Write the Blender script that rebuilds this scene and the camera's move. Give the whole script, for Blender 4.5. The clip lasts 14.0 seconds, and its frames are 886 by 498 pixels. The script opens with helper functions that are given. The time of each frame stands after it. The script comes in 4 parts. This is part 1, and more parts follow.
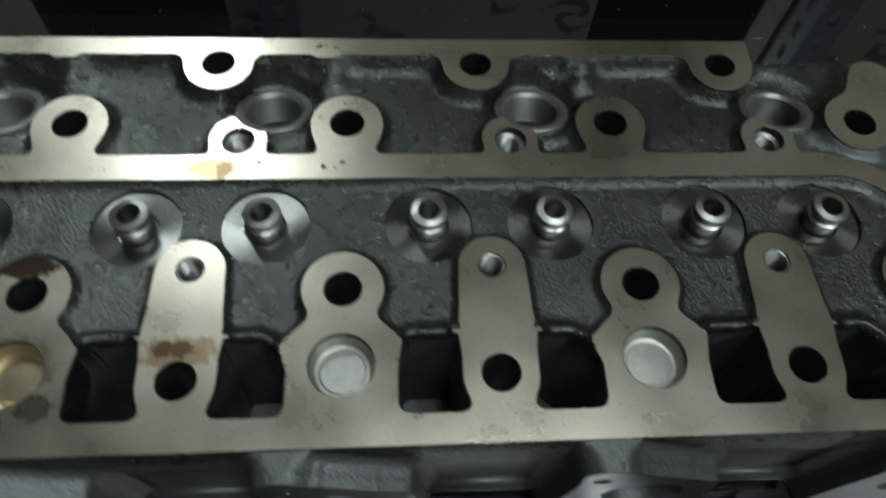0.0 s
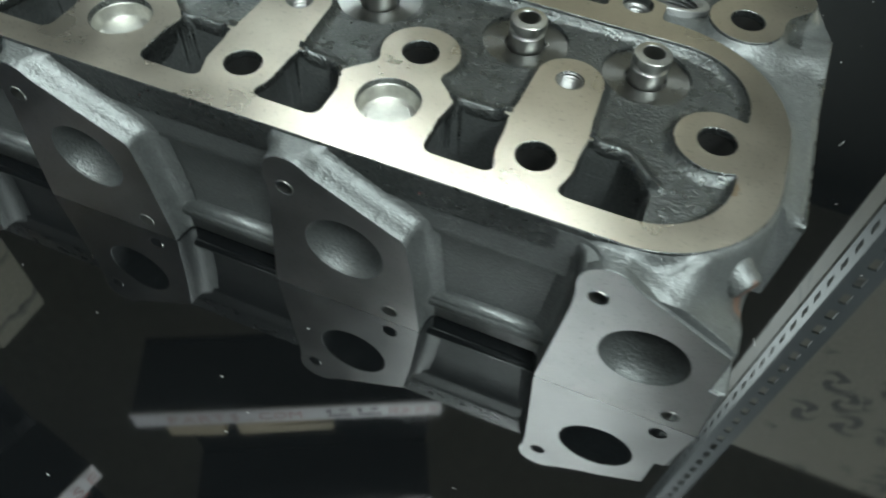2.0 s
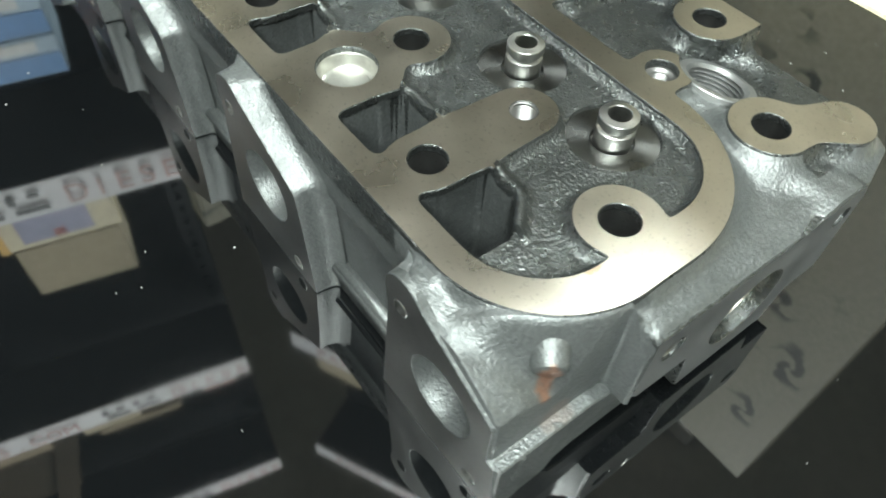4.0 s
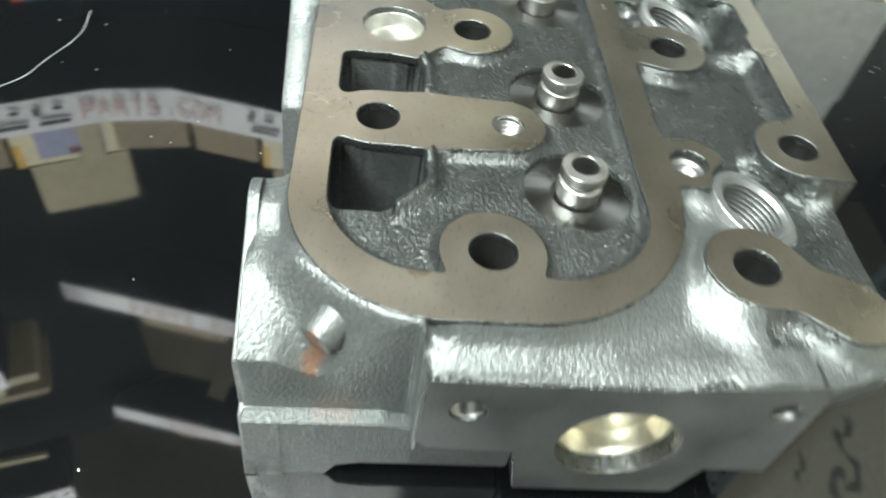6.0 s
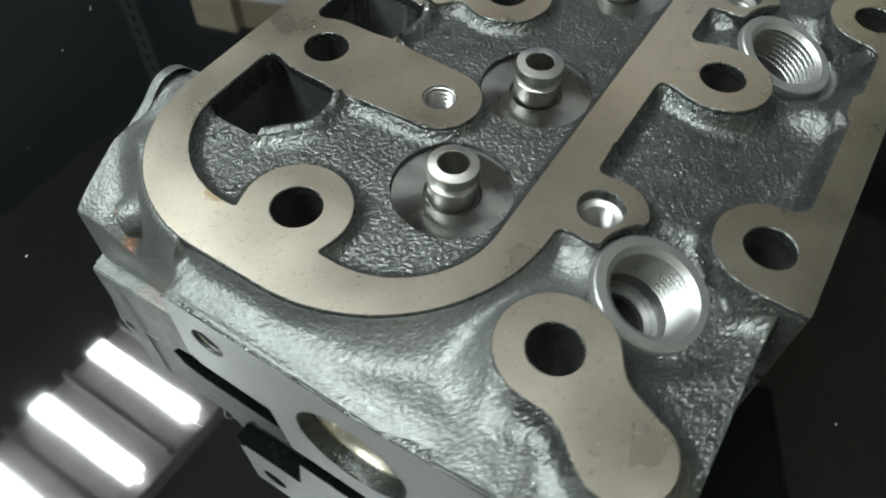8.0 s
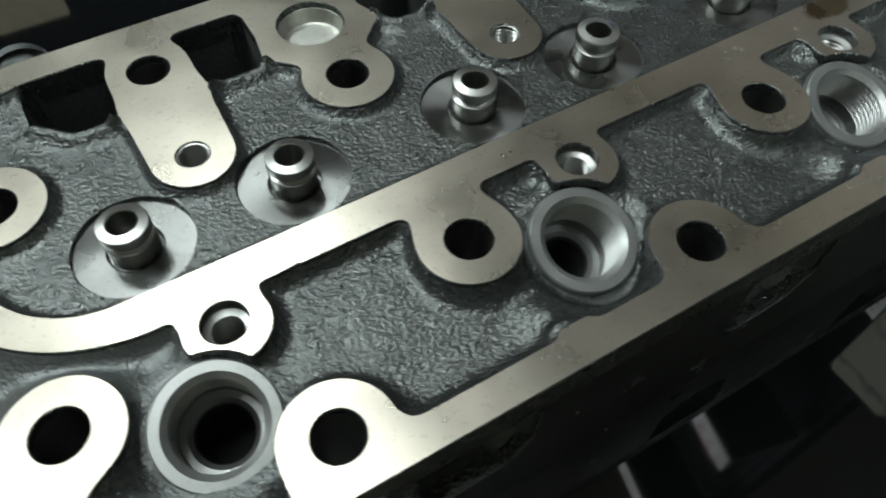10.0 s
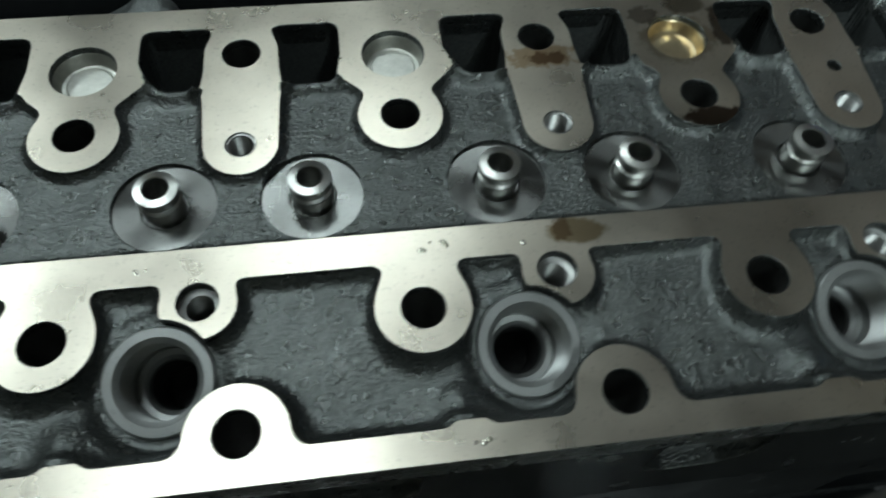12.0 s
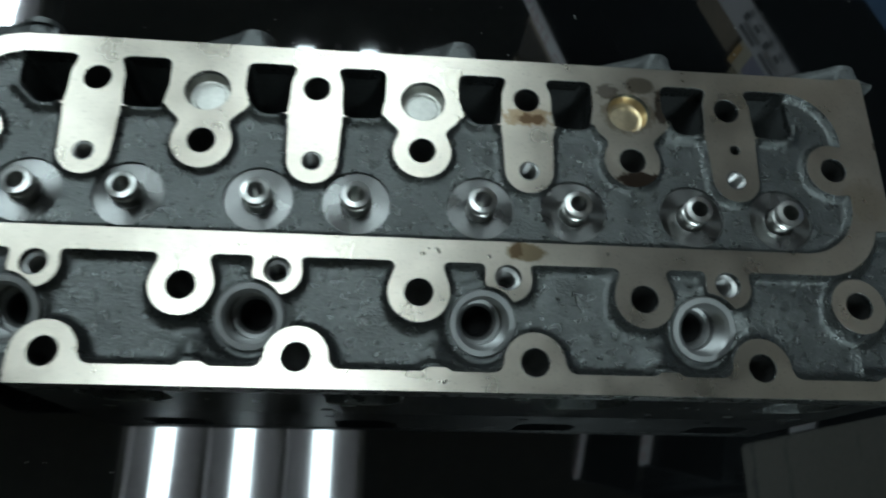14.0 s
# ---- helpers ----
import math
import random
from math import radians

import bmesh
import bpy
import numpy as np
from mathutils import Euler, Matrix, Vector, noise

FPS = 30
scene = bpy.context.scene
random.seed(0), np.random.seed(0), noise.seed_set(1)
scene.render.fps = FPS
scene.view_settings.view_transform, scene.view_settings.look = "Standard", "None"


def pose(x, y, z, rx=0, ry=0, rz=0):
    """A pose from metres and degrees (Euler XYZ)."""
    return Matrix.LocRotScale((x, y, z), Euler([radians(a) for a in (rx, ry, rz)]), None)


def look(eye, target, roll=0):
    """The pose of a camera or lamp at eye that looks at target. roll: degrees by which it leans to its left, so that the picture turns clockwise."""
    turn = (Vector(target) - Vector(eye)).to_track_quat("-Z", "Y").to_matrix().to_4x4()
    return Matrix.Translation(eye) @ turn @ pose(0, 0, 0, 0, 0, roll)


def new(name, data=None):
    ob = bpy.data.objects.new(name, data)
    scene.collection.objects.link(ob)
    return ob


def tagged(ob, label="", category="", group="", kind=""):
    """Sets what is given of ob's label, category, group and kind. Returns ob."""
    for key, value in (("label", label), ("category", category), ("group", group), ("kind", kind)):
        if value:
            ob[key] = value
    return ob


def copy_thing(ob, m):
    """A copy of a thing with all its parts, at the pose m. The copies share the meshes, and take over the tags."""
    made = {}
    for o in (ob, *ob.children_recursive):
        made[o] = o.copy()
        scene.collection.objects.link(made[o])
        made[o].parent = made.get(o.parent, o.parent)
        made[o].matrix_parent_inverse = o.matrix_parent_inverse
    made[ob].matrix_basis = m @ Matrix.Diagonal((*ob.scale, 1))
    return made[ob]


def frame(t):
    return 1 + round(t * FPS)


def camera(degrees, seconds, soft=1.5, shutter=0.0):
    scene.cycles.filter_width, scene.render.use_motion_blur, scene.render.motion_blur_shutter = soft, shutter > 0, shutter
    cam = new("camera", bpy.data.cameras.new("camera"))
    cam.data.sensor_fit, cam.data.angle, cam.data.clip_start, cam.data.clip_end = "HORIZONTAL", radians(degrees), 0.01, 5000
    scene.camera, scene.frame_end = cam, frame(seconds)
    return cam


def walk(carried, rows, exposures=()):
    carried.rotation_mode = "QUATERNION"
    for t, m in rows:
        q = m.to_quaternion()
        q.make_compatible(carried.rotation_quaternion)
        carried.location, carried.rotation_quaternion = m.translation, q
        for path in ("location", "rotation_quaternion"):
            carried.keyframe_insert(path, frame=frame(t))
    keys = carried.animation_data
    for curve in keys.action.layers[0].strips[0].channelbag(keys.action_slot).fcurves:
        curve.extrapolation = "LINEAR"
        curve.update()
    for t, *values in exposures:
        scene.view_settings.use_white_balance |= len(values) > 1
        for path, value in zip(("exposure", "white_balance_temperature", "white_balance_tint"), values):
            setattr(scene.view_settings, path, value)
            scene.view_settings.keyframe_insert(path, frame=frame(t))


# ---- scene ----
cam = camera(62.15, 14.0, soft=1.8, shutter=0.5)
PATH = [
    (0, (0.01549, -0.12553, 0.28897), (0.03725, 0.01772, 0.02628), 6.758),
    (0.5, (0.05267, -0.15358, 0.26459), (0.05885, -0.00906, 0.00177), 5.409),
    (0.8, (0.08125, -0.16778, 0.25041), (0.06935, -0.01531, -0.00768), 2.417),
    (1, (0.10113, -0.17180, 0.24718), (0.08310, -0.01523, -0.00809), 2.253),
    (1.5, (0.12919, -0.18538, 0.23078), (0.09112, -0.01983, -0.01649), 5.125),
    (2, (0.17436, -0.20743, 0.22683), (0.11865, -0.03508, -0.01232), 5.007),
    (4.5, (0.31041, -0.12442, 0.22138), (0.14418, -0.02806, -0.00902), 4.412),
    (5, (0.35115, -0.10758, 0.20013), (0.16089, -0.02692, -0.01734), 6.775),
    (5.5, (0.35546, -0.09213, 0.20197), (0.15897, -0.01850, -0.01244), 8.429),
    (6, (0.32032, -0.05082, 0.20203), (0.12002, -0.02064, -0.01926), 9.588),
    (6.5, (0.30767, -0.02294, 0.20805), (0.11463, -0.04614, -0.02042), 4.497),
    (7, (0.30528, 0.01027, 0.19914), (0.12216, -0.03477, -0.03418), 3.358),
    (9.5, (0.18889, 0.12017, 0.21559), (0.09397, -0.02107, -0.03148), -0.395),
    (10, (0.16139, 0.13473, 0.21816), (0.07192, -0.01000, -0.02893), 1.472),
    (10.5, (0.14043, 0.14649, 0.22101), (0.06682, -0.00608, -0.02659), 1.709),
    (11, (0.09640, 0.15142, 0.23161), (0.04521, -0.00721, -0.01782), 0.013),
    (11.5, (0.06009, 0.14406, 0.24526), (0.02302, -0.01021, -0.00935), 0.980),
    (12, (0.01489, 0.13272, 0.25247), (-0.01656, -0.01278, -0.00800), 5.614),
    (12.5, (-0.00462, 0.12737, 0.27685), (-0.02976, -0.01136, 0.01204), 7.483),
    (13, (-0.01322, 0.13069, 0.31296), (-0.03980, 0.00666, 0.04110), 9.264),
    (13.5, (-0.00917, 0.14543, 0.33535), (-0.04353, 0.03100, 0.06017), 16.273),
    (14, (0.01708, 0.14112, 0.37209), (-0.00795, 0.03644, 0.09206), 14.726),
]
walk(cam, [(t, look(eye, target, roll)) for t, eye, target, roll in PATH],
     [(0, 0.1, 6500, 10), (0.5, 0.5, 6480, 10), (1.0, 0.95, 6450, 10), (2.0, 1.9, 6450, 10), (3.4, 2.35, 6600, 11), (4.3, 3.0, 6750, 12), (5.5, 3.1, 6750, 12),
      (7.2, 2.8, 6800, 13), (8.2, 1.9, 6700, 13), (9.3, 1.26, 6600, 12), (10.8, 0.88, 6450, 10), (12.0, 0.22, 6250, 8), (14, 0.12, 5950, 8)])

# ---------------------------------------------------------------- light
world = bpy.data.worlds.new("world")
scene.world = world
world.use_nodes = True
world.node_tree.nodes["Background"].inputs["Color"].default_value = (0.9, 0.93, 1.0, 1)
world.node_tree.nodes["Background"].inputs["Strength"].default_value = 0.02


def area_light(x, y, z, sx, sy, watts, colour=(0.86, 1.0, 0.98)):
    data = bpy.data.lights.new("tube_light", "AREA")
    data.shape, data.size, data.size_y = "RECTANGLE", sx, sy
    data.energy, data.color = watts, colour
    ob = new("tube_light", data)
    ob.matrix_world = pose(x, y, z)
    return ob


# fluorescent fixtures under the ceiling: x, y, length, watts; the last three are added for highlights on the head
FIXTURES = [(0.46, -0.27, 1.04, 10.8), (-0.42, 1.84, 0.86, 45.0), (1.85, -1.50, 1.0, 26.0), (0.10, -1.48, 0.5, 7.2)]
LAMP_Z = 2.30
for fx, fy, length, watts in FIXTURES:
    for k in (-1, 0, 1):
        area_light(fx + 0.265 * k, fy, LAMP_Z - 0.03, 0.07, length, watts / 3)


# ---------------------------------------------------------------- small tools
MM = 0.001
DECK = 69.5          # height of the machined top face over the table, mm


def node_mat(name):
    m = bpy.data.materials.new(name)
    m.use_nodes = True
    nt = m.node_tree
    return m, nt, nt.nodes["Principled BSDF"]


def add(nt, kind, **values):
    n = nt.nodes.new(kind)
    for key, value in values.items():
        n.inputs[key.replace("_", " ")].default_value = value
    return n


def noise_node(nt, coord, scale, detail=3.0, rough=0.55):
    n = add(nt, "ShaderNodeTexNoise", Scale=scale, Detail=detail, Roughness=rough)
    nt.links.new(coord, n.inputs["Vector"])
    return n


def ramp_node(nt, source, stops):
    r = nt.nodes.new("ShaderNodeValToRGB")
    els = r.color_ramp.elements
    while len(els) < len(stops):
        els.new(0.5)
    for e, (p, c) in zip(els, stops):
        e.position = p
        e.color = (c, c, c, 1) if not isinstance(c, tuple) else (*c, 1)
    nt.links.new(source, r.inputs["Fac"])
    return r


def mixer(nt, fac, a, b, kind="MIX"):
    m = nt.nodes.new("ShaderNodeMix")
    m.data_type, m.blend_type = "RGBA", kind
    for sock, v in ((m.inputs["Factor"], fac), (m.inputs["A"], a), (m.inputs["B"], b)):
        if isinstance(v, bpy.types.NodeSocket):
            nt.links.new(v, sock)
        elif isinstance(v, tuple):
            sock.default_value = (*v, 1)
        else:
            sock.default_value = v
    return m.outputs["Result"]


def math_node(nt, op, a, b=0.0):
    m = nt.nodes.new("ShaderNodeMath")
    m.operation = op
    for sock, v in zip(m.inputs, (a, b)):
        if isinstance(v, bpy.types.NodeSocket):
            nt.links.new(v, sock)
        else:
            sock.default_value = v
    return m.outputs[0]


def bump(nt, bsdf, height, strength, distance):
    b = add(nt, "ShaderNodeBump", Strength=strength, Distance=distance)
    nt.links.new(height, b.inputs["Height"])
    nt.links.new(b.outputs["Normal"], bsdf.inputs["Normal"])
    return b


def coords(nt):
    return nt.nodes.new("ShaderNodeNewGeometry").outputs["Position"]


def stain_mask(nt, pos, centre, size, edge):
    """0 to 1 inside an uneven blot round centre (mm)."""
    mp = nt.nodes.new("ShaderNodeMapping")
    mp.vector_type = "TEXTURE"
    mp.inputs["Location"].default_value = [c * MM for c in centre]
    mp.inputs["Scale"].default_value = [s * MM for s in size]
    nt.links.new(pos, mp.inputs["Vector"])
    ln = nt.nodes.new("ShaderNodeVectorMath")
    ln.operation = "LENGTH"
    nt.links.new(mp.outputs["Vector"], ln.inputs[0])
    n = noise_node(nt, pos, 260.0, 4.0, 0.65)
    d = math_node(nt, "ADD", ln.outputs["Value"], math_node(nt, "MULTIPLY", math_node(nt, "SUBTRACT", n.outputs["Fac"], 0.5), edge))
    return ramp_node(nt, d, [(0.75, 1.0), (1.0, 0.0)]).outputs["Color"]


# ---------------------------------------------------------------- materials
def mat_cast(name="raw_cast_iron", relief=0.0005, rough=0.29, metal=0.85, base=((0.081, 0.087, 0.085), (0.115, 0.122, 0.119))):
    """Sand-cast iron: dull grey skin, fine grain that glints, faint cloudy patches."""
    m, nt, b = node_mat(name)
    pos = coords(nt)
    big = noise_node(nt, pos, 22.0, 4.0)
    fine = noise_node(nt, pos, 860.0, 1.5, 0.5)
    pits = noise_node(nt, pos, 1700.0, 2.0, 0.5)
    lumps = noise_node(nt, pos, 190.0, 3.0, 0.55)
    col = ramp_node(nt, big.outputs["Fac"], [(0.3, base[0]), (0.7, base[1])])
    worn = ramp_node(nt, fine.outputs["Fac"], [(0.3, 0.86), (0.68, 1.12)])
    c = mixer(nt, 1.0, col.outputs["Color"], worn.outputs["Color"], "MULTIPLY")
    rust = stain_mask(nt, pos, (221.5, -63, DECK - 17), (4.0, 4.0, 9), 0.9)
    rust2 = stain_mask(nt, pos, (223, -57, DECK - 38), (5, 7, 5), 1.6)
    c = mixer(nt, math_node(nt, "MULTIPLY", rust, 0.55), c, (0.32, 0.13, 0.06))
    c = mixer(nt, math_node(nt, "MULTIPLY", rust2, 0.15), c, (0.30, 0.17, 0.12))
    nt.links.new(c, b.inputs["Base Color"])
    b.inputs["Metallic"].default_value = metal
    r = ramp_node(nt, lumps.outputs["Fac"], [(0.3, rough * 1.15), (0.7, rough * 0.85)])
    nt.links.new(r.outputs["Color"], b.inputs["Roughness"])
    h = math_node(nt, "ADD", fine.outputs["Fac"], math_node(nt, "MULTIPLY", pits.outputs["Fac"], 0.5))
    h = math_node(nt, "ADD", h, math_node(nt, "MULTIPLY", lumps.outputs["Fac"], 0.25))
    bump(nt, b, h, 1.0, relief)
    return m


def mat_machined(name, base, rough, marks=True, stains=(), turned=0.0, met=1.0):
    m, nt, b = node_mat(name)
    pos = coords(nt)
    mp = nt.nodes.new("ShaderNodeMapping")
    mp.inputs["Scale"].default_value = (90, 2600, 90)
    nt.links.new(pos, mp.inputs["Vector"])
    lines = noise_node(nt, mp.outputs["Vector"], 1.0, 3.0)
    cloud = noise_node(nt, pos, 45.0, 4.0)
    speck = noise_node(nt, pos, 900.0, 2.0)
    lo, hi = tuple(v * 0.86 for v in base), tuple(min(1, v * 1.1) for v in base)
    c = ramp_node(nt, cloud.outputs["Fac"], [(0.3, lo), (0.7, hi)]).outputs["Color"]
    c = mixer(nt, 1.0, c, ramp_node(nt, speck.outputs["Fac"], [(0.25, 0.75), (0.4, 1.0)]).outputs["Color"], "MULTIPLY")
    rg = ramp_node(nt, cloud.outputs["Fac"], [(0.3, rough * 0.9), (0.7, rough * 1.12)]).outputs["Color"]
    for centre, size, edge, tint, amount in stains:
        mask = math_node(nt, "MULTIPLY", stain_mask(nt, pos, centre, size, edge), amount)
        c = mixer(nt, mask, c, tint)
    nt.links.new(c, b.inputs["Base Color"])
    nt.links.new(rg, b.inputs["Roughness"])
    b.inputs["Metallic"].default_value = met
    if turned:
        tg = nt.nodes.new("ShaderNodeTangent")
        tg.direction_type, tg.axis = "RADIAL", "Z"
        nt.links.new(tg.outputs["Tangent"], b.inputs["Tangent"])
        b.inputs["Anisotropic"].default_value = turned
    if marks:
        bump(nt, b, lines.outputs["Fac"], 0.12, 0.0002)
    return m


def mat_plain(name, base, rough, metal=0.0, grain=300.0, relief=0.1, vary=0.15):
    m, nt, b = node_mat(name)
    pos = coords(nt)
    n = noise_node(nt, pos, grain, 4.0)
    cloud = noise_node(nt, pos, grain / 12, 3.0)
    both = math_node(nt, "ADD", math_node(nt, "MULTIPLY", n.outputs["Fac"], 0.5), math_node(nt, "MULTIPLY", cloud.outputs["Fac"], 0.5))
    lo, hi = tuple(v * (1 - vary) for v in base), tuple(min(1, v * (1 + vary)) for v in base)
    nt.links.new(ramp_node(nt, both, [(0.35, lo), (0.65, hi)]).outputs["Color"], b.inputs["Base Color"])
    b.inputs["Roughness"].default_value, b.inputs["Metallic"].default_value = rough, metal
    if relief:
        bump(nt, b, n.outputs["Fac"], relief, 0.0005)
    return m


BROWN, OIL, TAN = (0.17, 0.085, 0.03), (0.035, 0.018, 0.01), (0.36, 0.27, 0.14)
CAST = mat_cast()
OUTER = mat_cast("fine_cast_iron", 0.00029, 0.41, 0.62, ((0.098, 0.105, 0.103), (0.14, 0.148, 0.145)))
DECKMAT = mat_machined("milled_iron", (0.54, 0.495, 0.42), 0.29, True, [
    ((-50, -41, DECK), (14, 5.5, 9), 1.5, (0.30, 0.20, 0.10), 0.75),
    ((-52, -40, DECK), (8, 3, 9), 2.2, (0.09, 0.045, 0.02), 0.8),
    ((-100, -46, DECK), (15, 13, 9), 0.9, (0.20, 0.15, 0.085), 0.6),
    ((-116.5, -50, DECK), (3.5, 10, 9), 1.3, OIL, 0.8),
    ((-107, -62, DECK), (8, 5.5, 9), 0.4, (0.13, 0.105, 0.07), 0.75),
    ((-90, -57.5, DECK), (5.5, 5, 9), 1.8, OIL, 0.6),
    ((-103, -10, DECK), (13, 5, 9), 1.2, OIL, 0.93),
    ((-47, 28, DECK), (10, 5, 9), 0.8, (0.21, 0.155, 0.08), 0.85),
    ((-43, 27, DECK), (3, 5, 9), 2.4, (0.10, 0.06, 0.03), 0.7),
    ((207, -38, DECK), (3, 4, 9), 1.2, (0.35, 0.22, 0.1), 0.6),
    ((-213, -5, DECK), (12, 12, 9), 1.4, TAN, 0.25),
])
BORE = mat_machined("bored_iron", (0.32, 0.32, 0.31), 0.38, False)
FACED = mat_machined("faced_iron", (0.175, 0.177, 0.172), 0.28, False, (), 0.88)
STEEL = mat_machined("turned_steel", (0.50, 0.50, 0.48), 0.30, False, (), 0.4)
PLUG = mat_plain("zinc_plug", (0.52, 0.52, 0.48), 0.42, 1.0, 500.0, 0.15)
BRASS = mat_plain("brass_plug", (0.70, 0.665, 0.56), 0.36, 1.0, 500.0, 0.12)
OILED = mat_plain("oily_plug", (0.66, 0.56, 0.38), 0.3, 1.0, 300.0, 0.15)
# near-black colour stands in for the deep shade down the injector bores
DARK = mat_plain("bore_shade_black", (0.03, 0.03, 0.03), 0.8, 0.0, 600.0, 0.5)


# ---------------------------------------------------------------- meshes
def from_lists(name, verts, faces, material, parent, label="", smooth=False, rim=None, flat=0):
    me = bpy.data.meshes.new(name)
    me.from_pydata([tuple(v) for v in verts], [], faces)
    me.materials.append(material)
    if rim:
        me.materials.append(rim)
        me.polygons.foreach_set("material_index", [0] * flat + [1] * (len(faces) - flat))
    if smooth:
        me.polygons.foreach_set("use_smooth", [True] * len(me.polygons))
    me.update()
    ob = new(name, me)
    ob.parent = parent
    if label:
        tagged(ob, label)
    return ob


def part(name, bm, material, parent, label="", smooth=False):
    me = bpy.data.meshes.new(name)
    bmesh.ops.recalc_face_normals(bm, faces=bm.faces)
    bm.to_mesh(me)
    bm.free()
    me.materials.append(material)
    if smooth:
        me.polygons.foreach_set("use_smooth", [True] * len(me.polygons))
    ob = new(name, me)
    ob.parent = parent
    if label:
        tagged(ob, label)
    return ob


def lathe_lists(profile, segments=40, centre=(0, 0, 0), axis="z"):
    """Rings of (radius, height) in mm turned round an axis; open at both ends."""
    verts, faces = [], []
    n = len(profile)
    for i in range(segments):
        a = 2 * math.pi * i / segments
        for r, h in profile:
            p = (r * math.cos(a), r * math.sin(a), h)
            if axis == "y":
                p = (p[0], p[2], p[1])
            elif axis == "x":
                p = (p[2], p[0], p[1])
            verts.append(tuple((c + q) * MM for c, q in zip(centre, p)))
    for i in range(segments):
        j = (i + 1) % segments
        for k in range(n - 1):
            faces.append((i * n + k, j * n + k, j * n + k + 1, i * n + k + 1))
    return verts, faces


def lathe(name, profile, material, parent, centre, axis="z", label="", segments=40, smooth=True):
    v, f = lathe_lists(profile, segments, (0, 0, 0), axis)
    ob = from_lists(name, v, f, material, parent, label, smooth)
    ob.location = [c * MM for c in centre]
    if smooth:
        ob.data.set_sharp_from_angle(angle=radians(35))
    return ob


def thread_profile(r, top, depth, pitch, cut):
    out, z = [], top
    while z > top - depth:
        out += [(r, z), (r + cut, z - pitch / 2)]
        z -= pitch
    return out + [(r, z)]


# plane distance fields, mm, negative inside
def circ(X, Y, x, y, r):
    return np.hypot(X - x, Y - y) - r


def box(X, Y, x0, x1, y0, y1, r=0.0):
    qx = np.abs(X - (x0 + x1) / 2) - (x1 - x0) / 2 + r
    qy = np.abs(Y - (y0 + y1) / 2) - (y1 - y0) / 2 + r
    return np.hypot(np.maximum(qx, 0), np.maximum(qy, 0)) + np.minimum(np.maximum(qx, qy), 0) - r


def caps(X, Y, x0, y0, x1, y1, r0, r1):
    dx, dy = x1 - x0, y1 - y0
    t = np.clip(((X - x0) * dx + (Y - y0) * dy) / (dx * dx + dy * dy), 0, 1)
    return np.hypot(X - x0 - t * dx, Y - y0 - t * dy) - (r0 + (r1 - r0) * t)


def poly(X, Y, pts):
    d = np.full(X.shape, 1e9)
    inside = np.zeros(X.shape, bool)
    for (ax, ay), (bx, by) in zip(pts, pts[1:] + pts[:1]):
        ex, ey = bx - ax, by - ay
        t = np.clip(((X - ax) * ex + (Y - ay) * ey) / (ex * ex + ey * ey), 0, 1)
        d = np.minimum(d, np.hypot(X - ax - t * ex, Y - ay - t * ey))
        cross = (ay > Y) != (by > Y)
        with np.errstate(divide="ignore", invalid="ignore"):
            xs = ex * (Y - ay) / (ey if ey else 1e-9) + ax
        inside ^= cross & (X < xs)
    return np.where(inside, -d, d)


def smin(a, b, k):
    h = np.clip(0.5 + 0.5 * (b - a) / k, 0, 1)
    return b + (a - b) * h - k * h * (1 - h)


def smooth01(v):
    v = np.clip(v, 0, 1)
    return v * v * (3 - 2 * v)


